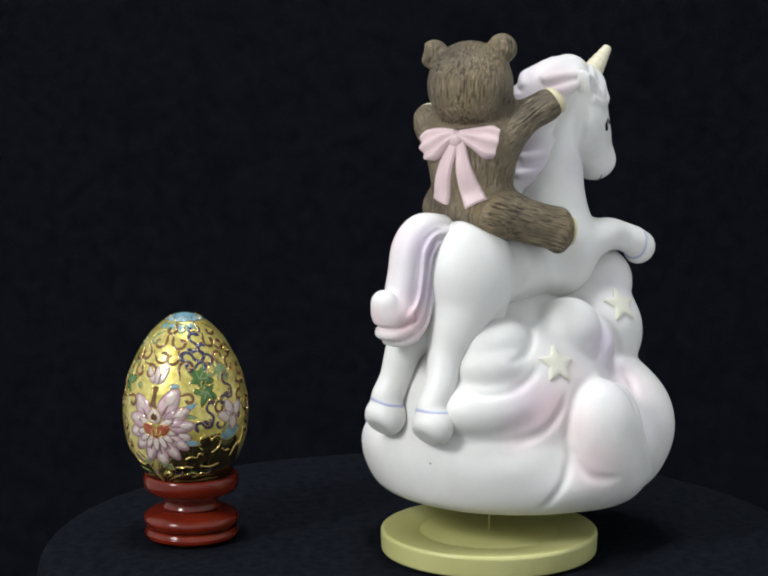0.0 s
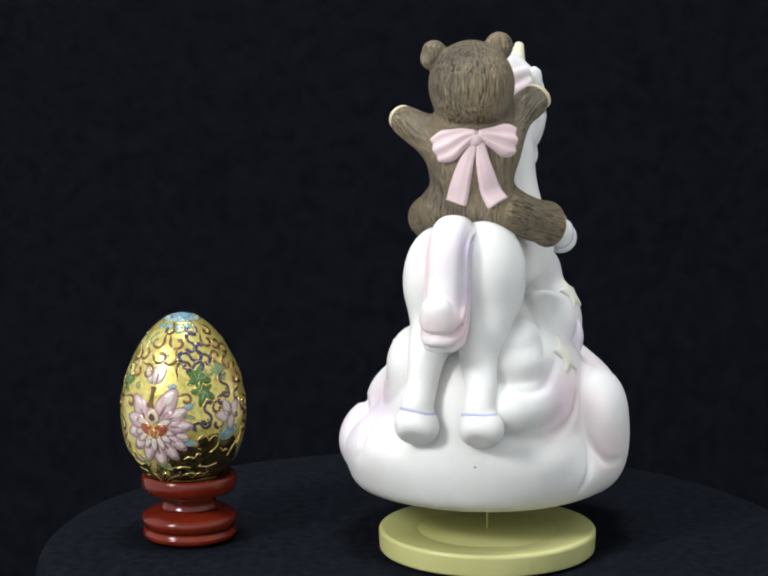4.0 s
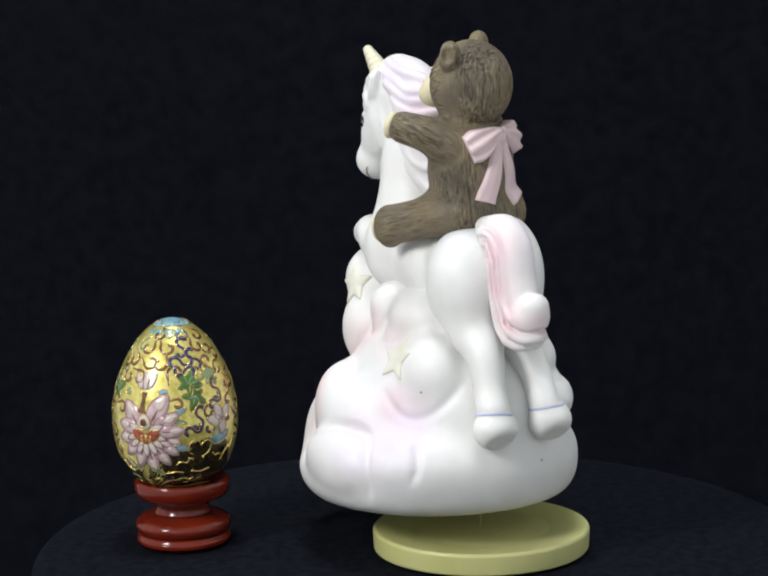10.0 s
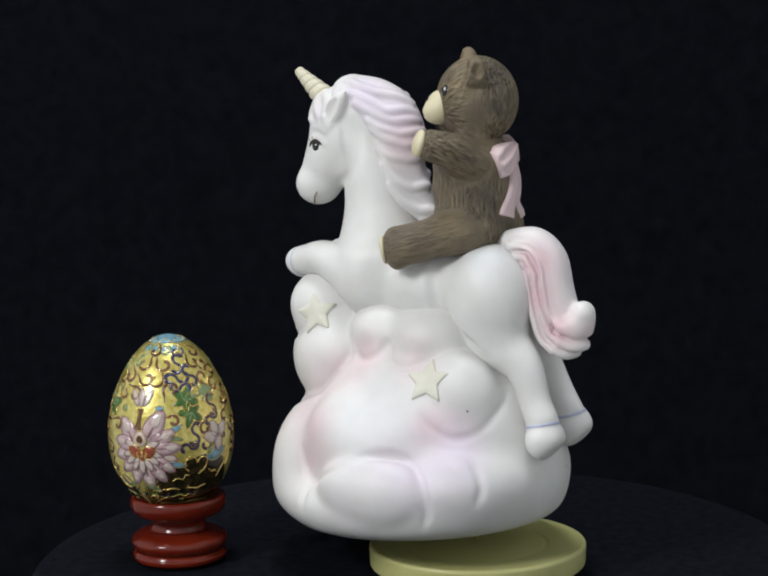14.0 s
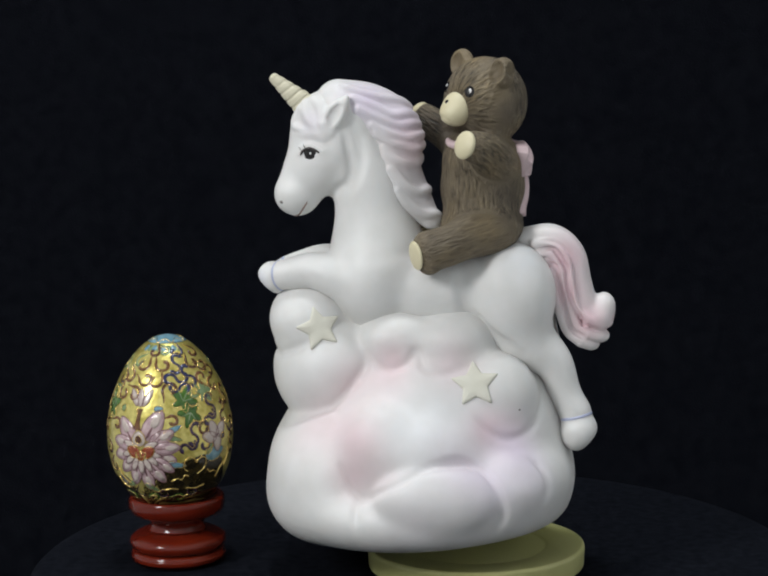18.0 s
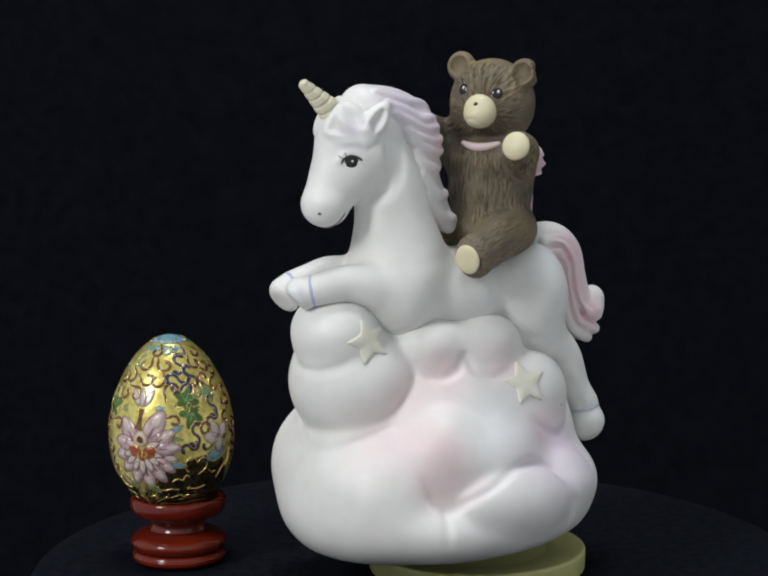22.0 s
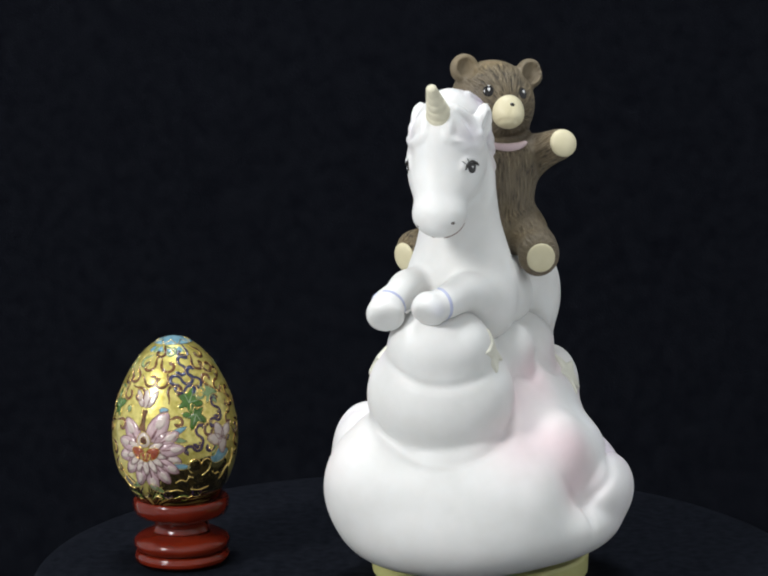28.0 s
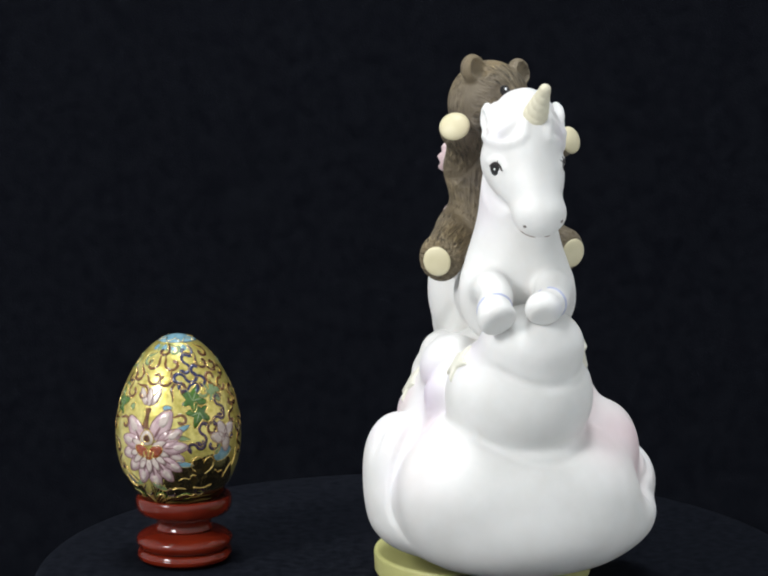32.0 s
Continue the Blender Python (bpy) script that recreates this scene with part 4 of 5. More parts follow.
# ---- unicorn: hair, horn, face, hoof lines ----
under(mane_clay.mesh("mane", bisque, airbrush([(36, 11, 173, 9, LILAC, 0.8), (22, 9, 166, 9, LILAC, 0.75), (20, 9, 156, 9, PINK, 0.55), (22, 0, 142, 9, LILAC, 0.85), (30, -5, 170, 9, PINK, 0.55), (16, 6, 134, 6, LILAC, 0.2)])),
      unicorn, "wavy mane tinted lilac and pink")
under(tail_clay.mesh("tail", bisque, airbrush([(-33, 11, 116, 8, PINK, 0.95), (-34, 12, 104, 7, PINK, 0.85), (-41, 12, 93, 7, PINK, 0.9), (-33, -1, 116, 8, LILAC, 0.95), (-35, -1, 102, 8, LILAC, 0.85), (-41, -1, 91, 8, PINK, 0.85), (-49, 6, 93, 4, PINK, 0.6)])),
      unicorn, "curling tail with pink-tinted strands")


def build_horn(base, tip, r0, r1, turns):
    base, tip = Vector(base), Vector(tip)
    d = (tip - base)
    length = d.length
    q = d.to_track_quat("Z", "Y")
    bm, rings, n, steps = bmesh.new(), [], 60, 28
    for j in range(n + 1):
        t = j / n
        r = (r0 + (r1 - r0) * t) * (1.0 if t < 0.93 else math.sqrt(max(0.02, 1 - ((t - 0.93) / 0.07) ** 2)))
        ring = []
        for i in range(steps):
            a = 2 * math.pi * i / steps
            w = (turns * t + i / steps) % 1.0
            dent = 1 - 0.13 * math.exp(-((w - 0.5) / 0.13) ** 2) * (1 - t ** 6)
            ring.append(bm.verts.new((base + q @ Vector((r * dent * math.cos(a), r * dent * math.sin(a), t * length))) / 1000))
        rings.append(ring)
    for a, b in zip(rings, rings[1:]):
        for i in range(steps):
            bm.faces.new((a[i], a[(i + 1) % steps], b[(i + 1) % steps], b[i]))
    bm.faces.new(rings[-1])
    return part("horn", bm, horn_cream, unicorn, "cream horn with a spiral groove")


build_horn((58.6, 4.2, 172.0), (69.9, 4.9, 182.4), 4.5, 1.6, 5.0)
for name, x, y, z, turn in (("eye", 55.9, 13.8, 154.6, 1), ("eye", 53.0, -6.5, 153.6, -1)):
    skin_patch("eye_white", unicorn_clay, (x, y, z), 3.3, 1.4, white_dot, unicorn, 0.08)
    skin_patch("eye", unicorn_clay, (x, y, z + 0.4), 2.9, 2.5, black_gloss, unicorn, 0.16, "glossy black painted eye")
    skin_patch("eye_highlight", unicorn_clay, (x, y, z), 0.62, 0.68, white_dot, unicorn, 0.26, "", 2, 10, (0.3, 0.5))
skin_line("eyelid", unicorn_clay, [(59.2, 12.4, 154.6), (58.4, 12.9, 156.2), (56.0, 14.1, 157.2), (53.4, 14.6, 156.5), (52.2, 14.7, 155.4)], 0.42, lid_line, unicorn)
skin_line("eyelid", unicorn_clay, [(57.0, -4.9, 153.8), (55.6, -5.6, 155.6), (53.2, -6.6, 156.2), (50.4, -7.0, 155.2)], 0.42, lid_line, unicorn)
for a, b in (((58.8, 12.7, 156.2), (59.9, 12.2, 157.3)), ((57.4, 13.4, 156.9), (58.1, 13.2, 158.2)), ((54.2, -6.2, 155.9), (54.6, -6.1, 156.9))):
    skin_line("eyelash", unicorn_clay, [a, tuple((p + q) / 2 for p, q in zip(a, b)), b], 0.13, lid_line, unicorn)
for x, y, z in ((66.4, 10.6, 138.0), (65.9, -0.8, 136.6)):
    skin_patch("nostril", unicorn_clay, (x, y, z), 0.95, 0.7, grey_line, unicorn, 0.05, "", 2, 12)
skin_line("mouth", unicorn_clay, [(62.8, 6.5, 132.6), (61.2, 8.6, 133.8), (59.6, 11.0, 136.2), (58.2, 11.6, 138.2)], 0.3, mouth_line, unicorn)
skin_line("mouth", unicorn_clay, [(62.4, 3.6, 132.6), (61.0, 1.0, 133.6), (59.8, -1.2, 135.0)], 0.24, mouth_line, unicorn)


def hoof_line(centre, axis, r, a0, a1):
    ax = Vector(axis).normalized()
    s = ax.cross(Vector((0, 1, 0.2))).normalized()
    w = ax.cross(s)
    c = Vector(centre)
    skin_line("hoof_line", unicorn_clay, [tuple(c + (s * math.cos(radians(a)) + w * math.sin(radians(a))) * r) for a in range(a0, a1 + 1, 20)], 0.9, blue_line, unicorn, "painted pale blue line above the hoof", 3, -0.75)


hoof_line((-36.8, 16.0, 59.6), (-0.2, 0.1, -0.97), 7.0, 0, 360)
hoof_line((-35.9, -6.4, 59.6), (-0.2, -0.1, -0.97), 7.0, 0, 360)
hoof_line((67.6, 5.8, 110.7), (0.86, -0.48, -0.15), 6.4, 0, 360)
hoof_line((66.8, -13.0, 108.9), (0.92, 0.0, -0.35), 6.4, 0, 360)

# ---- bear: face, pads, bow ----


def small_ball(name, centre, r, turn, material, parent, label="", steps=24):
    bm = bmesh.new()
    bmesh.ops.create_uvsphere(bm, u_segments=steps, v_segments=steps // 2 + 2, radius=1.0)
    m = pose(*(q / 1000 for q in centre), *turn) @ Matrix.Diagonal((r[0] / 1000, r[1] / 1000, r[2] / 1000, 1))
    bmesh.ops.transform(bm, matrix=m, verts=bm.verts[:])
    return part(name, bm, material, parent, label)


muzzle = Clay((-8, 0, 158), (14, 24, 182), 0.5)
muzzle.ball((3.7, 12.3, 169.8), (5.4, 6.0, 6.0), 1, (0, 0, 38))
muzzle.ball((5.4, 13.6, 168.0), (4.6, 4.9, 3.9), 2, (0, 0, 38))
muzzle.groove([(5.2, 16.6, 165.8), (8.6, 16.0, 167.2), (9.0, 12.0, 167.2), (7.6, 10.0, 165.6)], 0.5, 0.35, 0.5)
muzzle.groove([(9.4, 16.0, 171.8), (9.2, 15.2, 169.5), (9.0, 14.8, 167.4)], 0.4, 0.25, 0.4)
under(muzzle.mesh("muzzle", cream), bear, "rounded cream muzzle")
skin_patch("nose", muzzle, (8.2, 15.8, 173.0), 1.15, 1.0, black_gloss, bear, 0.25, "small black nose", 2, 14)
for x, y, z in ((-0.4, 17.0, 175.9), (7.0, 6.4, 177.0)):
    skin_patch("eye", bear_clay, (x, y, z), 2.3, 2.5, black_gloss, bear, 0.25, "glossy black painted eye")
    skin_patch("eye_highlight", bear_clay, (x, y, z), 0.8, 1.0, white_dot, bear, 0.4, "", 2, 10, (0.3, 0.5))
small_ball("paw_pad", (1.5, 32.1, 158.6), (2.2, 5.0, 5.0), (0, -17, 38), cream, bear, "cream paw pad")
small_ball("paw_pad", (18.5, -14.2, 165.8), (2.8, 5.4, 5.4), (0, -35, -25), cream, bear, "cream paw pad")
small_ball("foot_pad", (19.2, 28.5, 120.1), (1.3, 5.0, 5.2), (0, 8, 25), cream, bear, "cream foot pad")
small_ball("foot_pad", (20.5, -21.0, 118.9), (1.3, 5.0, 5.3), (0, 8, -28), cream, bear, "cream foot pad")


def ribbon(name, pts, widths, thick, folds, label=""):
    """A modelled strip of ribbon lying on the bear's back."""
    p = spline([(*a, w) for a, w in zip(pts, widths)], 8)
    c, w = p[:, :3], p[:, 3]
    c, n = bear_clay.snap(c)
    t = np.gradient(c, axis=0)
    t /= np.linalg.norm(t, axis=1)[:, None]
    s = np.cross(n, t)
    s /= np.linalg.norm(s, axis=1)[:, None]
    m, v, f = 13, [], []
    for i in range(len(c)):
        for k in range(m):
            q = -1 + 2 * k / (m - 1)
            dome = math.sqrt(max(0.0, 1 - q ** 4))
            crease = 1 + folds * math.cos(q * 7.5) * min(1.0, i / 6)
            v.append(c[i] + s[i] * q * w[i] + n[i] * (-0.8 + (thick + 0.8) * dome * crease))
    for i in range(len(c) - 1):
        for k in range(m - 1):
            a = i * m + k
            f.append((a, a + 1, a + m + 1, a + m))
    back = len(v)
    for i in range(len(c)):
        for q in (-1, 1):
            v.append(c[i] + s[i] * q * w[i] * 0.95 - n[i] * 2.0)
    for i in range(len(c) - 1):
        a, b = i * m, back + 2 * i
        f += [(a, a + m, b + 2, b), (a + m - 1, b + 1, b + 3, a + 2 * m - 1), (b, b + 2, b + 3, b + 1)]
    e = len(c) - 1
    f += [tuple(range(e * m, e * m + m)) + (back + 2 * e + 1, back + 2 * e), tuple(range(m - 1, -1, -1)) + (back, back + 1)]
    bm = bmesh.new()
    vs = [bm.verts.new(Vector(q) / 1000) for q in v]
    for q in f:
        bm.faces.new([vs[i] for i in q])
    return part(name, bm, bow_pink, bear, label)


ribbon("bow_loop", [(-15.2, 0.6, 154.0), (-16.4, 5, 152.8), (-17.0, 9.2, 151.0), (-16.8, 12.6, 149.6)], [1.8, 4.2, 6.0, 5.2], 3.2, 0.2, "puffed pink bow loop")
ribbon("bow_loop", [(-15.0, -0.4, 154.0), (-12.4, -5, 153.2), (-9.6, -7.9, 152.2), (-7.4, -9.5, 151.4)], [1.8, 4.2, 6.2, 5.6], 2.8, 0.2, "puffed pink bow loop")
ribbon("bow_tail", [(-15.6, 0.9, 152.0), (-17.8, 3.0, 144), (-18.9, 4.8, 137), (-19.0, 6.6, 131.0)], [1.8, 3.0, 3.8, 4.2], 1.3, 0.05, "hanging pink ribbon end")
ribbon("bow_tail", [(-15.0, -0.8, 152.0), (-16.9, -3.2, 144), (-16.9, -5.6, 137), (-15.9, -8.4, 131.0)], [1.8, 3.0, 3.8, 4.4], 1.3, 0.05, "hanging pink ribbon end")
small_ball("bow_knot", (-17.4, 0.2, 153.6), (2.6, 3.1, 3.0), (0, 0, 12), bow_pink, bear, "pink bow knot")
ring = [(-4.5 + 12.0 * math.cos(a), 5.6 + 13.0 * math.sin(a), 158.4 - 1.3 * math.sin(math.pi * i / 20)) for i, a in ((i, radians(2 + 3.5 * i)) for i in range(21))]
part("collar", tube_bm(bmesh.new(), [tuple(q / 1000 for q in p) for p in ring], [0.0007 + 0.0008 * math.sin(math.pi * i / 20) ** 0.7 for i in range(21)], 10), bow_pink, bear, "pink ribbon collar")


# ---- the egg ----
def egg_radius(z):
    q = max(-1.0, min(1.0, (z - 52.5) / 33.5))
    return 23.2 * math.sqrt(1 - q * q) * (1 - 0.13 * q - 0.03 * q * q)


def on_egg(a, z, x, y, lift):
    """The place x, y millimetres right and up of the angle a and height z on the shell."""
    slope = (egg_radius(z + 0.5) - egg_radius(z - 0.5))
    zz = min(85.4, max(20.0, z + y / math.sqrt(1 + slope * slope)))
    r = max(0.6, egg_radius(zz))
    b = radians(a) + x / max(r, 4.0)
    k = (egg_radius(min(85.8, zz + 0.3)) - egg_radius(zz - 0.3)) / 0.6
    out, rise = 1 / math.sqrt(1 + k * k), -k / math.sqrt(1 + k * k)
    r += lift * out
    return Vector((r * math.sin(b), -r * math.cos(b), zz + lift * rise)) / 1000


egg = empty("enamel_egg", -0.1137, 0.010, 0.0)
tagged(egg, "cloisonne enamel egg with gilt scrolls and pink flowers", "egg")
shell = part("shell", lathe([(egg_radius(52.5 - 33.5 * math.cos(math.pi * i / 60)) / 1000, (52.5 - 33.5 * math.cos(math.pi * i / 60)) / 1000) for i in range(61)]), gilt_ground, egg, "gilt shell between the enamels")


def both_sides(ob):
    """The pattern stands on the egg twice, front and back, on shared meshes."""
    o = ob.copy()
    o.rotation_euler = (0, 0, math.pi)
    scene.collection.objects.link(o)
    return ob


def inlay(name, a, z, outline, material, label="", lift=0.22, wire=gold, thick=0.13):
    """A piece of enamel with its cloison round it."""
    lift *= 0.3
    bm = bmesh.new()
    cx, cy = sum(p[0] for p in outline) / len(outline), sum(p[1] for p in outline) / len(outline)
    mid = bm.verts.new(on_egg(a, z, cx, cy, lift + 0.02))
    rings = []
    for k, h in ((0.5, lift + 0.015), (0.95, lift), (1.0, -0.2)):
        rings.append([bm.verts.new(on_egg(a, z, cx + (x - cx) * k, cy + (y - cy) * k, h)) for x, y in outline])
    n = len(outline)
    for i in range(n):
        j = (i + 1) % n
        bm.faces.new((mid, rings[0][i], rings[0][j]))
        for p, q in zip(rings, rings[1:]):
            bm.faces.new((p[i], q[i], q[j], p[j]))
    ob = both_sides(part(name, bm, material, egg, label))
    if wire:
        bm = tube_bm(bmesh.new(), [on_egg(a, z, x, y, lift) for x, y in list(outline) + [outline[0]]], thick / 1000, 5)
        both_sides(part("wire" if wire == gold else "outline", bm, wire, egg))
    return ob


def oval(cx, cy, length, width, turn, n=14, point=0.6):
    out = []
    for i in range(n):
        t = 2 * math.pi * i / n
        x, y = length / 2 * math.cos(t), width / 2 * math.sin(t) * (1 - point * 0.35 * math.cos(t))
        c, s = math.cos(radians(turn)), math.sin(radians(turn))
        out.append((cx + c * x - s * y, cy + s * x + c * y))
    return out


def stroke(a, z, pts, widths, material, name="scroll"):
    """A flush ribbon of enamel along pts with a thin gilt wire at its edge."""
    bm, rows, n, edge = bmesh.new(), [], len(pts) - 1, []
    for i, (x, y) in enumerate(pts):
        p, q = pts[max(0, i - 1)], pts[min(n, i + 1)]
        dx, dy = q[0] - p[0], q[1] - p[1]
        k, w = math.hypot(dx, dy), widths[i]
        rows.append([bm.verts.new(on_egg(a, z, x - dy / k * w * e, y + dx / k * w * e, h)) for e, h in ((-1.05, -0.2), (-0.95, 0.07), (0, 0.12), (0.95, 0.07), (1.05, -0.2))])
        edge.append(on_egg(a, z, x - dy / k * w * 1.12, y + dx / k * w * 1.12, 0.06))
    for p, q in zip(rows, rows[1:]):
        for i in range(4):
            bm.faces.new((p[i], p[i + 1], q[i + 1], q[i]))
    both_sides(part(name, bm, material, egg))
    both_sides(part("wire", tube_bm(bmesh.new(), edge, 0.00013, 5), gold, egg))


def curl(a, z, size, turn, hand, material, width=0.52, wind=1.6):
    """A hook: a thick eye from which a ribbon winds out, then runs off in a thinning tail."""
    pts, widths, n = [], [], 24
    size *= 1.22
    for i in range(n + 1):
        t = i / n
        r = size * (0.30 + 0.62 * t)
        b = hand * (t - 1) * wind * math.pi
        pts.append((r * math.cos(b) - size * 0.4, r * math.sin(b)))
        widths.append(width * (1.3 - 0.3 * t))
    x, y = pts[-1]
    for t in (0.25, 0.5, 0.75, 1.0):
        pts.append((x + size * 0.30 * t * t, y + hand * size * 1.0 * t))
        widths.append(width * (1.0 - 0.7 * t))
    c, s = math.cos(radians(turn)), math.sin(radians(turn))
    stroke(a, z, [(c * x - s * y, s * x + c * y) for x, y in pts], widths, material)


def ess(a, z, size, turn, hand, material, width=0.66):
    """An S-scroll: two hooks that wind opposite ways from one waist."""
    pts, widths, n = [], [], 30
    c, s = math.cos(radians(turn)), math.sin(radians(turn))
    for i in range(n + 1):
        t = -1 + 2 * i / n
        e = 1 if t > 0 else -1
        b = abs(t) * 1.35 * math.pi
        r = size * (0.95 - 0.5 * abs(t))
        x, y = e * (size * 0.95 - r * math.cos(b)), e * hand * r * math.sin(b)
        pts.append((c * x - s * y, s * x + c * y))
        widths.append(width * (0.75 + 0.55 * abs(t)))
    stroke(a, z, pts, widths, material)


def dark_field(a0, a1, foot):
    bm, grid = bmesh.new(), []
    for i in range(33):
        t = i / 32
        top = foot + 14.5 * min(1.0, 5 * t, 5 * (1 - t)) + 1.2 * math.sin(t * 13)
        grid.append([bm.verts.new(on_egg(a0 + (a1 - a0) * t, 20.5 + (top - 20.5) * k / 12, 0, 0, 0.03 if k < 12 else -0.1)) for k in range(13)])
    for p, q in zip(grid, grid[1:]):
        for k in range(12):
            bm.faces.new((p[k], q[k], q[k + 1], p[k + 1]))
    both_sides(part("dark_field", bm, olive, egg, "dark olive enamel ground"))


dark_field(-26, 84, 30.5)
dark_field(-78, -26, 22.0)

PETALS = ((-5.8, 5.3, 11.5, 6.2, 125), (5.0, 7.6, 12.5, 6.6, 62), (-7.8, 0.9, 9.0, 5.0, 170), (-8.6, -3.5, 8.0, 4.5, 195), (8.3, 3.2, 10.0, 5.0, 30), (10.2, -0.6, 9.6, 4.4, 4),
          (9.4, -4.0, 8.6, 4.0, 340), (-5.8, -7.2, 9.0, 4.6, 225), (-2.6, -10.4, 9.6, 4.4, 252), (1.6, -12.0, 10.0, 4.8, 276), (5.6, -9.6, 9.6, 4.4, 302), (8.6, -7.0, 8.4, 3.8, 324))


def lotus(a, z):
    for k, (x, y, length, width, turn) in enumerate(PETALS):
        h = 0.2 + 0.28 * (k % 3)
        c, s = math.cos(radians(turn)), math.sin(radians(turn))
        inlay("petal", a, z, oval(x, y, length, width * 1.1, turn), rose, "rose pink enamel petal", h, petal_edge, 0.16)
        inlay("petal_streak", a, z, oval(x + 0.16 * length * c, y + 0.16 * length * s, length * 0.5, width * 0.5, turn, 10), pale, "pale enamel streak", h + 0.13, None)
        inlay("petal_vein", a, z, oval(x - 0.22 * length * c, y - 0.22 * length * s, length * 0.42, width * 0.16, turn, 8), petal_edge, "dark rose vein", h + 0.2, None)
    for k, (turn, far) in enumerate(((200, 5.6), (222, 6.0), (246, 6.4), (270, 6.8), (294, 6.4), (318, 6.0), (342, 5.6), (160, 4.6), (20, 4.6))):
        c, s = math.cos(radians(turn)), math.sin(radians(turn))
        inlay("petal", a, z, oval(c * far, s * far - 1.0, 5.6, 2.5, turn), pale, "pale enamel petal", 0.95 + 0.2 * (k % 2), petal_edge, 0.14)
    inlay("flower_heart", a, z, oval(-2.7, -2.0, 5.6, 4.2, 148), brick_red, "brick red enamel heart of a flower", 1.5)
    inlay("flower_heart", a, z, oval(3.1, -2.0, 5.6, 4.2, 32), brick_red, "brick red enamel heart of a flower", 1.5)
    inlay("flower_heart", a, z, oval(0.2, -3.6, 3.4, 4.0, 270), brick_red, "brick red enamel heart of a flower", 1.6)
    for x in (-1.4, 0.2, 1.8):
        inlay("stamen", a, z, oval(x, -3.4, 3.2, 0.5, 90 - 12 * x, 8), gold, "gilt stamen", 1.75, None)
    inlay("flower_eye", a, z, oval(-0.4, 2.8, 5.8, 5.4, 90), pale, "pale enamel ring", 1.7)
    inlay("flower_eye", a, z, oval(-0.4, 2.6, 2.9, 2.6, 90), brown, "brown enamel eye", 1.95)


lotus(-19.5, 48.6)
stroke(-21.5, 59.0, [(-0.6, -4.6), (-0.3, -2.0), (0.0, 0.6), (0.2, 3.2)], [1.7, 0.9, 0.75, 1.3], rust, "stem")
for x, t in ((-2.4, 118), (0.2, 92), (2.8, 66)):
    inlay("bud", -22, 65.2, oval(x, 0.8, 7.0, 2.5, t), pale, "pale enamel bud", 0.3, petal_edge)


def leaf(a, z, size, turn, material):
    pts = []
    for i in range(30):
        t = 2 * math.pi * i / 30
        r = size * (0.74 + 0.26 * math.cos(5 * t)) * (1 + 0.25 * math.cos(t))
        pts.append((r * math.cos(t + radians(turn)), r * math.sin(t + radians(turn))))
    inlay("leaf", a, z, pts, material, "lobed enamel leaf")
    for k in (-1, 0, 1):
        b = radians(turn + 50 * k)
        inlay("leaf_vein", a, z, oval(math.cos(b) * size * 0.4, math.sin(b) * size * 0.4, size * 0.9, 0.4, turn + 50 * k, 8), sage, "pale leaf vein", 0.5, None)


leaf(23, 64.6, 5.6, 60, green)
leaf(29, 60.4, 5.0, 250, green)
leaf(48, 66.6, 4.6, 20, sage)
leaf(-63, 61.5, 6.0, 100, green)
for a, z, length, width, turn, material in ((11, 54.6, 7.5, 2.4, 25, sky), (12, 51.4, 6.0, 2.0, -12, sage), (13, 41.6, 7.5, 2.4, -8, sky), (-2, 62.2, 3.6, 2.2, 5, sky), (-41, 61.9, 3.0, 2.4, 60, sage),
                                            (-12, 32.5, 6.5, 2.6, -30, sage), (-36, 33.5, 6.0, 2.4, 205, sage), (53, 44.4, 9.5, 5.4, 10, sky), (46, 46.6, 5.0, 2.4, 60, sage)):
    inlay("leaf", a, z, oval(0, 0, length, width, turn), material, "pale enamel leaf")
for x, y, turn in ((-3.6, 0.2, 165), (-1.4, 3.0, 110), (2.6, 2.4, 50), (0.2, -2.4, 270)):
    inlay("petal", 55, 50.4, oval(x, y, 6.6, 4.2, turn), pale, "pale lavender enamel petal", 0.5, petal_edge)
inlay("flower_eye", 63, 50.2, oval(0, 0, 2.4, 2.2, 90), plum, "plum enamel eye", 1.2)
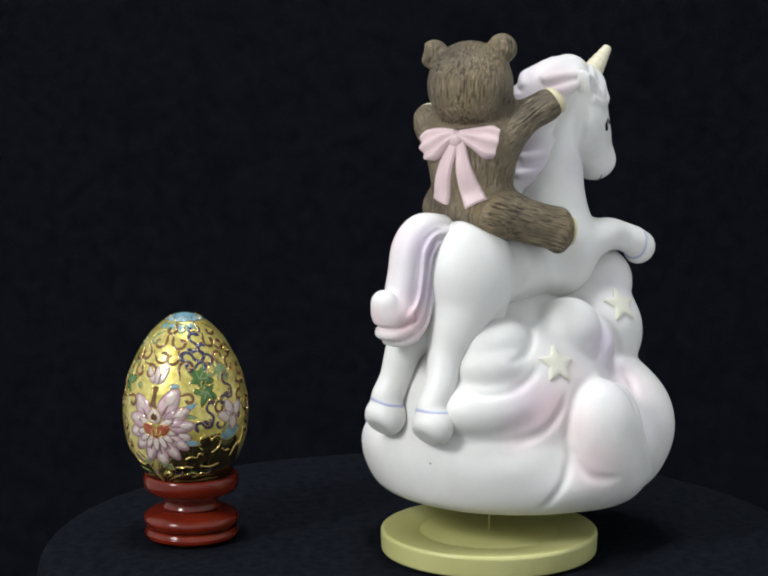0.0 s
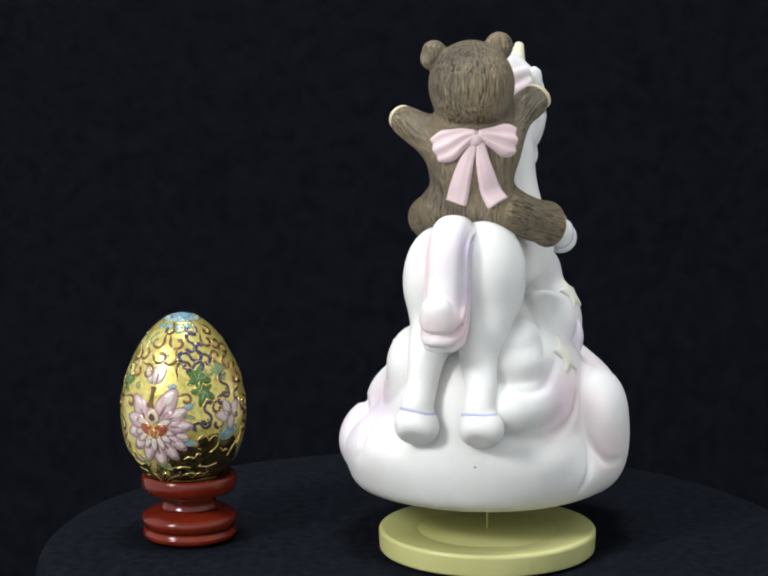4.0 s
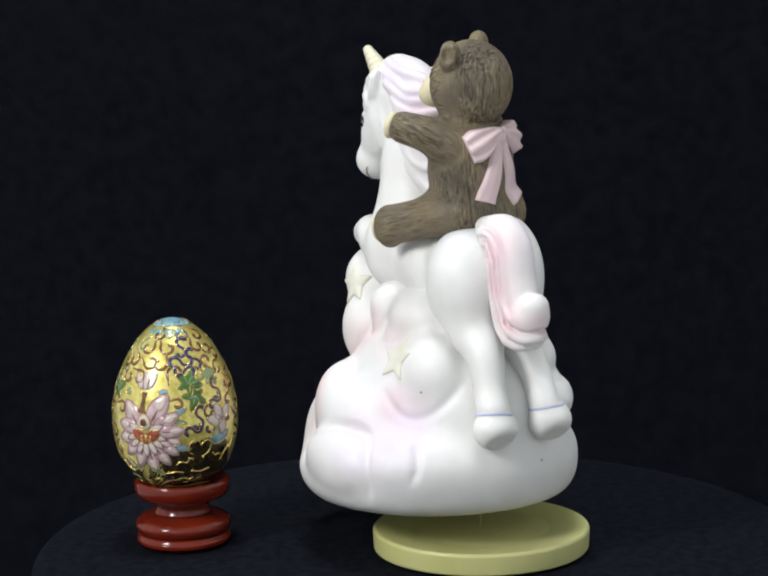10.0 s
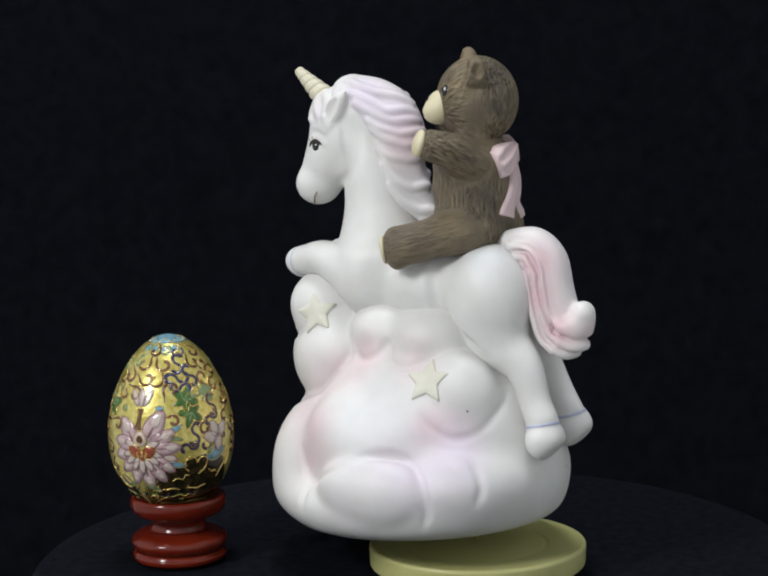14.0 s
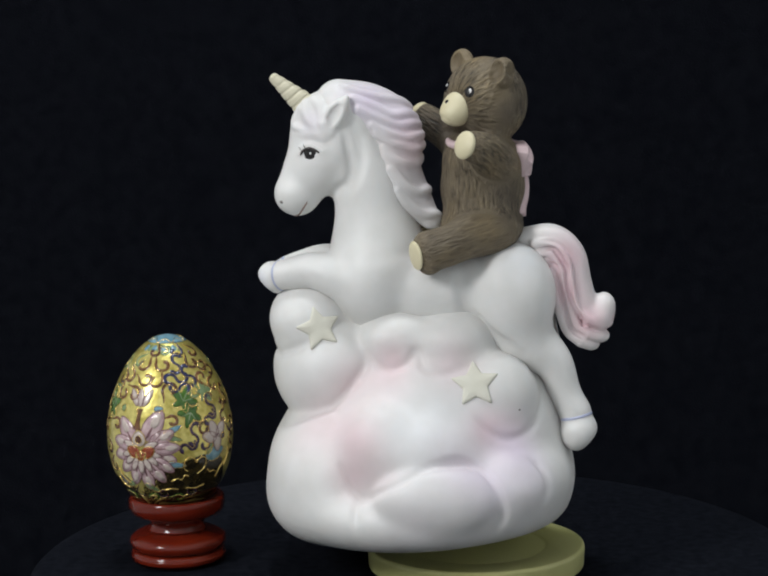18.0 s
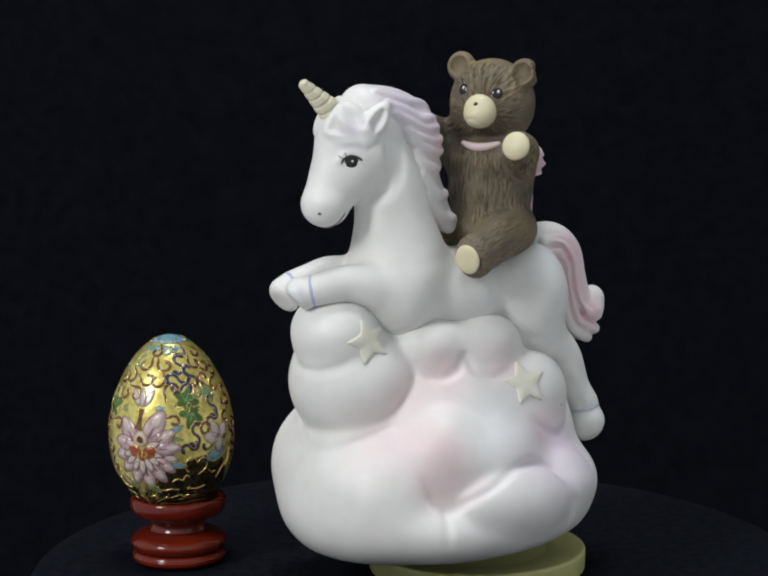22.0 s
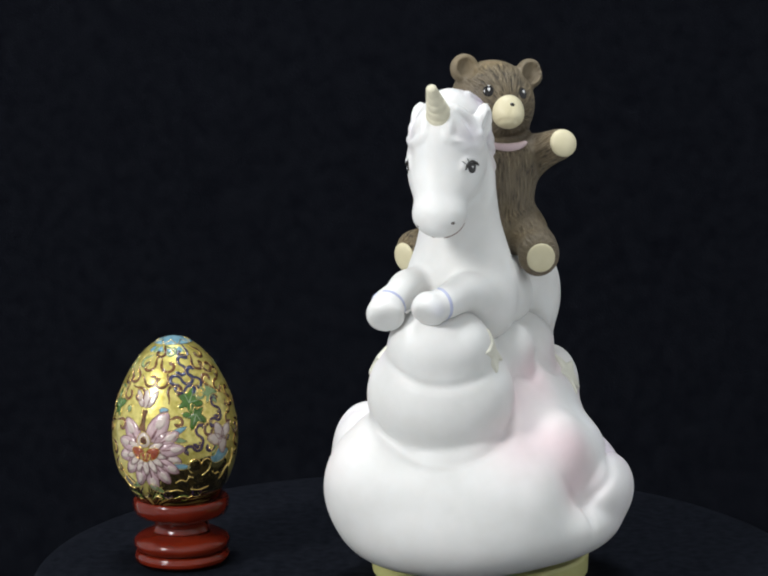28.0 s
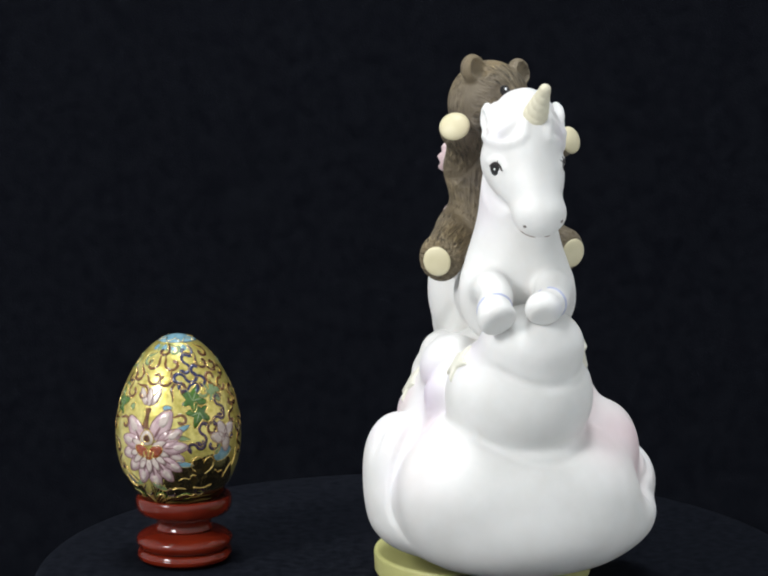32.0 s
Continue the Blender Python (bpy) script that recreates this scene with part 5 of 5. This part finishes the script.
for row in ((3, 82.0, 2.0, 80, 1, sage), (30, 81.5, 2.4, 30, 1, navy), (62, 81.0, 2.3, 60, 1, brown), (-26, 77.4, 2.6, 20, 1, rust), (-3, 77.2, 2.6, 170, -1, rust), (44, 77.6, 2.4, 150, -1, brown),
            (60, 75.6, 2.3, 200, -1, brown), (-45, 73.4, 2.4, 60, 1, rust), (-23, 72.0, 2.6, 200, -1, rust), (-4, 72.2, 2.7, 20, 1, rust), (51, 71.0, 2.4, 250, 1, rust), (66, 69.6, 2.4, 90, -1, rust),
            (-32, 68.0, 2.7, 100, 1, rust), (7, 68.2, 2.9, 200, 1, brown), (-64, 67.6, 2.5, 70, -1, sage), (-74, 76.9, 2.3, 70, 1, sage),
            (-50, 67.5, 2.5, 150, -1, rust), (-58, 72.5, 2.3, 60, 1, brown), (-40, 78.5, 2.2, 110, -1, sage), (72, 74.0, 2.3, 120, 1, brown), (-50, 56.5, 2.2, 120, 1, rust), (-70, 55.0, 2.3, 80, -1, brown),
            (74, 63.5, 2.3, 60, 1, rust), (41, 55.0, 2.2, 100, -1, brown), (42, 49.0, 2.2, 60, 1, plum), (-62, 47.0, 2.3, 90, 1, brown), (-58, 40.5, 2.2, 120, -1, brown), (-78, 62.0, 2.2, 60, 1, rust),
            (86, 54.0, 2.3, 90, 1, brown), (77, 52.5, 2.1, 200, -1, plum), (10, 58.5, 2.0, 120, 1, rust), (38, 68.0, 2.2, 40, 1, sage), (-14, 81.5, 2.0, 40, 1, brown)):
    curl(*row)
for row in ((21, 77.2, 2.5, 70, 1, navy), (18, 72.4, 2.7, 10, -1, navy), (35, 73.0, 2.6, 95, 1, navy), (21, 69.2, 2.3, 345, 1, navy), (53, 62.0, 2.5, 84, 1, plum), (50, 57.6, 2.0, 40, -1, plum),
            (31, 52.4, 2.6, 70, 1, plum), (25, 48.0, 2.0, 20, -1, plum), (69, 58.8, 2.2, 80, -1, brown), (81, 64.3, 2.2, 80, 1, brown), (80, 46.0, 2.2, 90, 1, brown)):
    ess(*row)
for a, z, pts in ((32, 41.0, [(0.6, -3.8), (3.4, -1.6), (4.0, 1.2), (2.6, 2.8), (0.6, 2.0), (0.0, 0.6), (-0.8, 2.4), (-2.8, 3.2), (-4.4, 1.6), (-4.6, -1.0), (-3.0, -2.4)]),
                  (16, 36.0, [(-3, -1), (-1, 0.2), (1, -0.4), (2, 1.4), (3.4, 0.8)]), (50, 37.0, [(-2, 1.6), (-0.6, 0.2), (1.0, 0.6), (2.6, -0.8)]), (8, 31.5, [(-2.4, 0), (0, 0.7), (2.6, 0.1)]),
                  (34, 32.0, [(-3.6, 0.2), (0, -0.5), (3.6, 0.6)]), (60, 37.5, [(-1.0, -3.4), (0.4, 0), (2.6, 2.6)]), (-44, 36.0, [(-2.6, 3.2), (-0.8, 0.2), (2.4, -2.8)]), (-50, 33.0, [(-1.6, 2.6), (0, -0.4), (2.8, -1.6)]),
                  (70, 41.5, [(-0.8, -3.6), (0.8, 0), (1.0, 3.6)]), (22, 29.0, [(-1.6, 0.4), (0, -0.6), (1.6, 0.4)]), (-14, 28.6, [(-1.4, 0), (0, 0.6), (1.4, 0)])):
    both_sides(part("wire", tube_bm(bmesh.new(), [on_egg(a, z, q[0], q[1], 0.08) for q in spline([(*p, 0) for p in pts], 5)], 0.00030, 6), gold, egg))
for k in range(8):
    a = 11.25 * k - 45
    inlay("scale", a, 82.3, oval(0, 0, 3.4, 2.0, 90), (sky, sage)[k % 2], "pale blue enamel scale at the crown", 0.05, None)
for k in range(6):
    a = 15 * k - 45
    curl(a, 28.5 + 2.0 * (k % 2), 2.0, 90 + 40 * (k % 3), 1 - 2 * (k % 2), (green, plum)[k % 2], 0.3)
part("crown", lathe([(0, 0.0862)] + [((egg_radius(q) + 0.12) / 1000, (q + 0.08) / 1000) for q in (85.9, 85.7, 85.3, 84.8, 84.3, 83.8)] + [(0, 0.0833)], 40), sky, egg, "sky blue enamel crown")
for k in range(8):
    a = 45 * k
    part("wire", tube_bm(bmesh.new(), [on_egg(a + e, q, 0, 0, 0.16) for e, q in ((-22, 83.8), (-9, 84.7), (0, 85.2), (9, 84.7), (22, 83.8))], 0.00015, 5), gold, egg)


def build_stand():
    top = empty("egg_stand", -0.1120, 0.010, 0.0)
    tagged(top, "turned red lacquered wooden stand holding the egg", "egg stand")
    part("foot", lathe(rounded([(0, 0.0002), (0.0166, 0.0002), (0.0178, 0.0022), (0.0173, 0.0046), (0.0158, 0.0051), (0, 0.0051)], 0.0013, 4), 96), red_lacquer, top)
    part("collar", lathe(rounded([(0, 0.0051), (0.0158, 0.0052), (0.0179, 0.0066), (0.0180, 0.0092), (0.0156, 0.0110), (0.0112, 0.0122), (0, 0.0122)], 0.0013, 4), 96), red_lacquer, top)
    part("neck", lathe(rounded([(0, 0.0122), (0.0112, 0.0122), (0.0100, 0.0142), (0.0104, 0.0162), (0.0120, 0.0174), (0, 0.0174)], 0.0010, 4), 96), red_lacquer, top)
    part("cup", lathe(rounded([(0, 0.0174), (0.0120, 0.0174), (0.0167, 0.0188), (0.0179, 0.0214), (0.0178, 0.0248), (0.0160, 0.0256), (0.0130, 0.0225), (0, 0.0205)], 0.0013, 4), 96), red_lacquer, top)
    return top


build_stand()


# ---- what moves ----
def motions():
    lean = pose(0, 0, 0, 0.43, -0.37, 0)
    turns = [(0, 46.5), (1, 53.7), (2, 60.9), (3, 68.3), (5, 83.2), (6, 91.0), (7, 98.7), (8, 106.1), (9, 113.6), (10, 121.2), (11, 128.8),
             (12, 136.2), (13, 143.4), (14, 150.5), (16, 165.5), (17, 173.0), (18, 180.3), (19, 187.7), (20, 195.4), (21, 203.1), (22, 210.5),
             (23, 217.9), (24, 225.2), (25, 232.3), (27, 246.6), (28, 253.9), (29, 261.2), (30, 268.6), (31, 276.0), (32, 283.3)]
    walk(figurine, [(t, lean @ pose(0, 0, 0, 0, 0, a)) for t, a in turns])


motions()
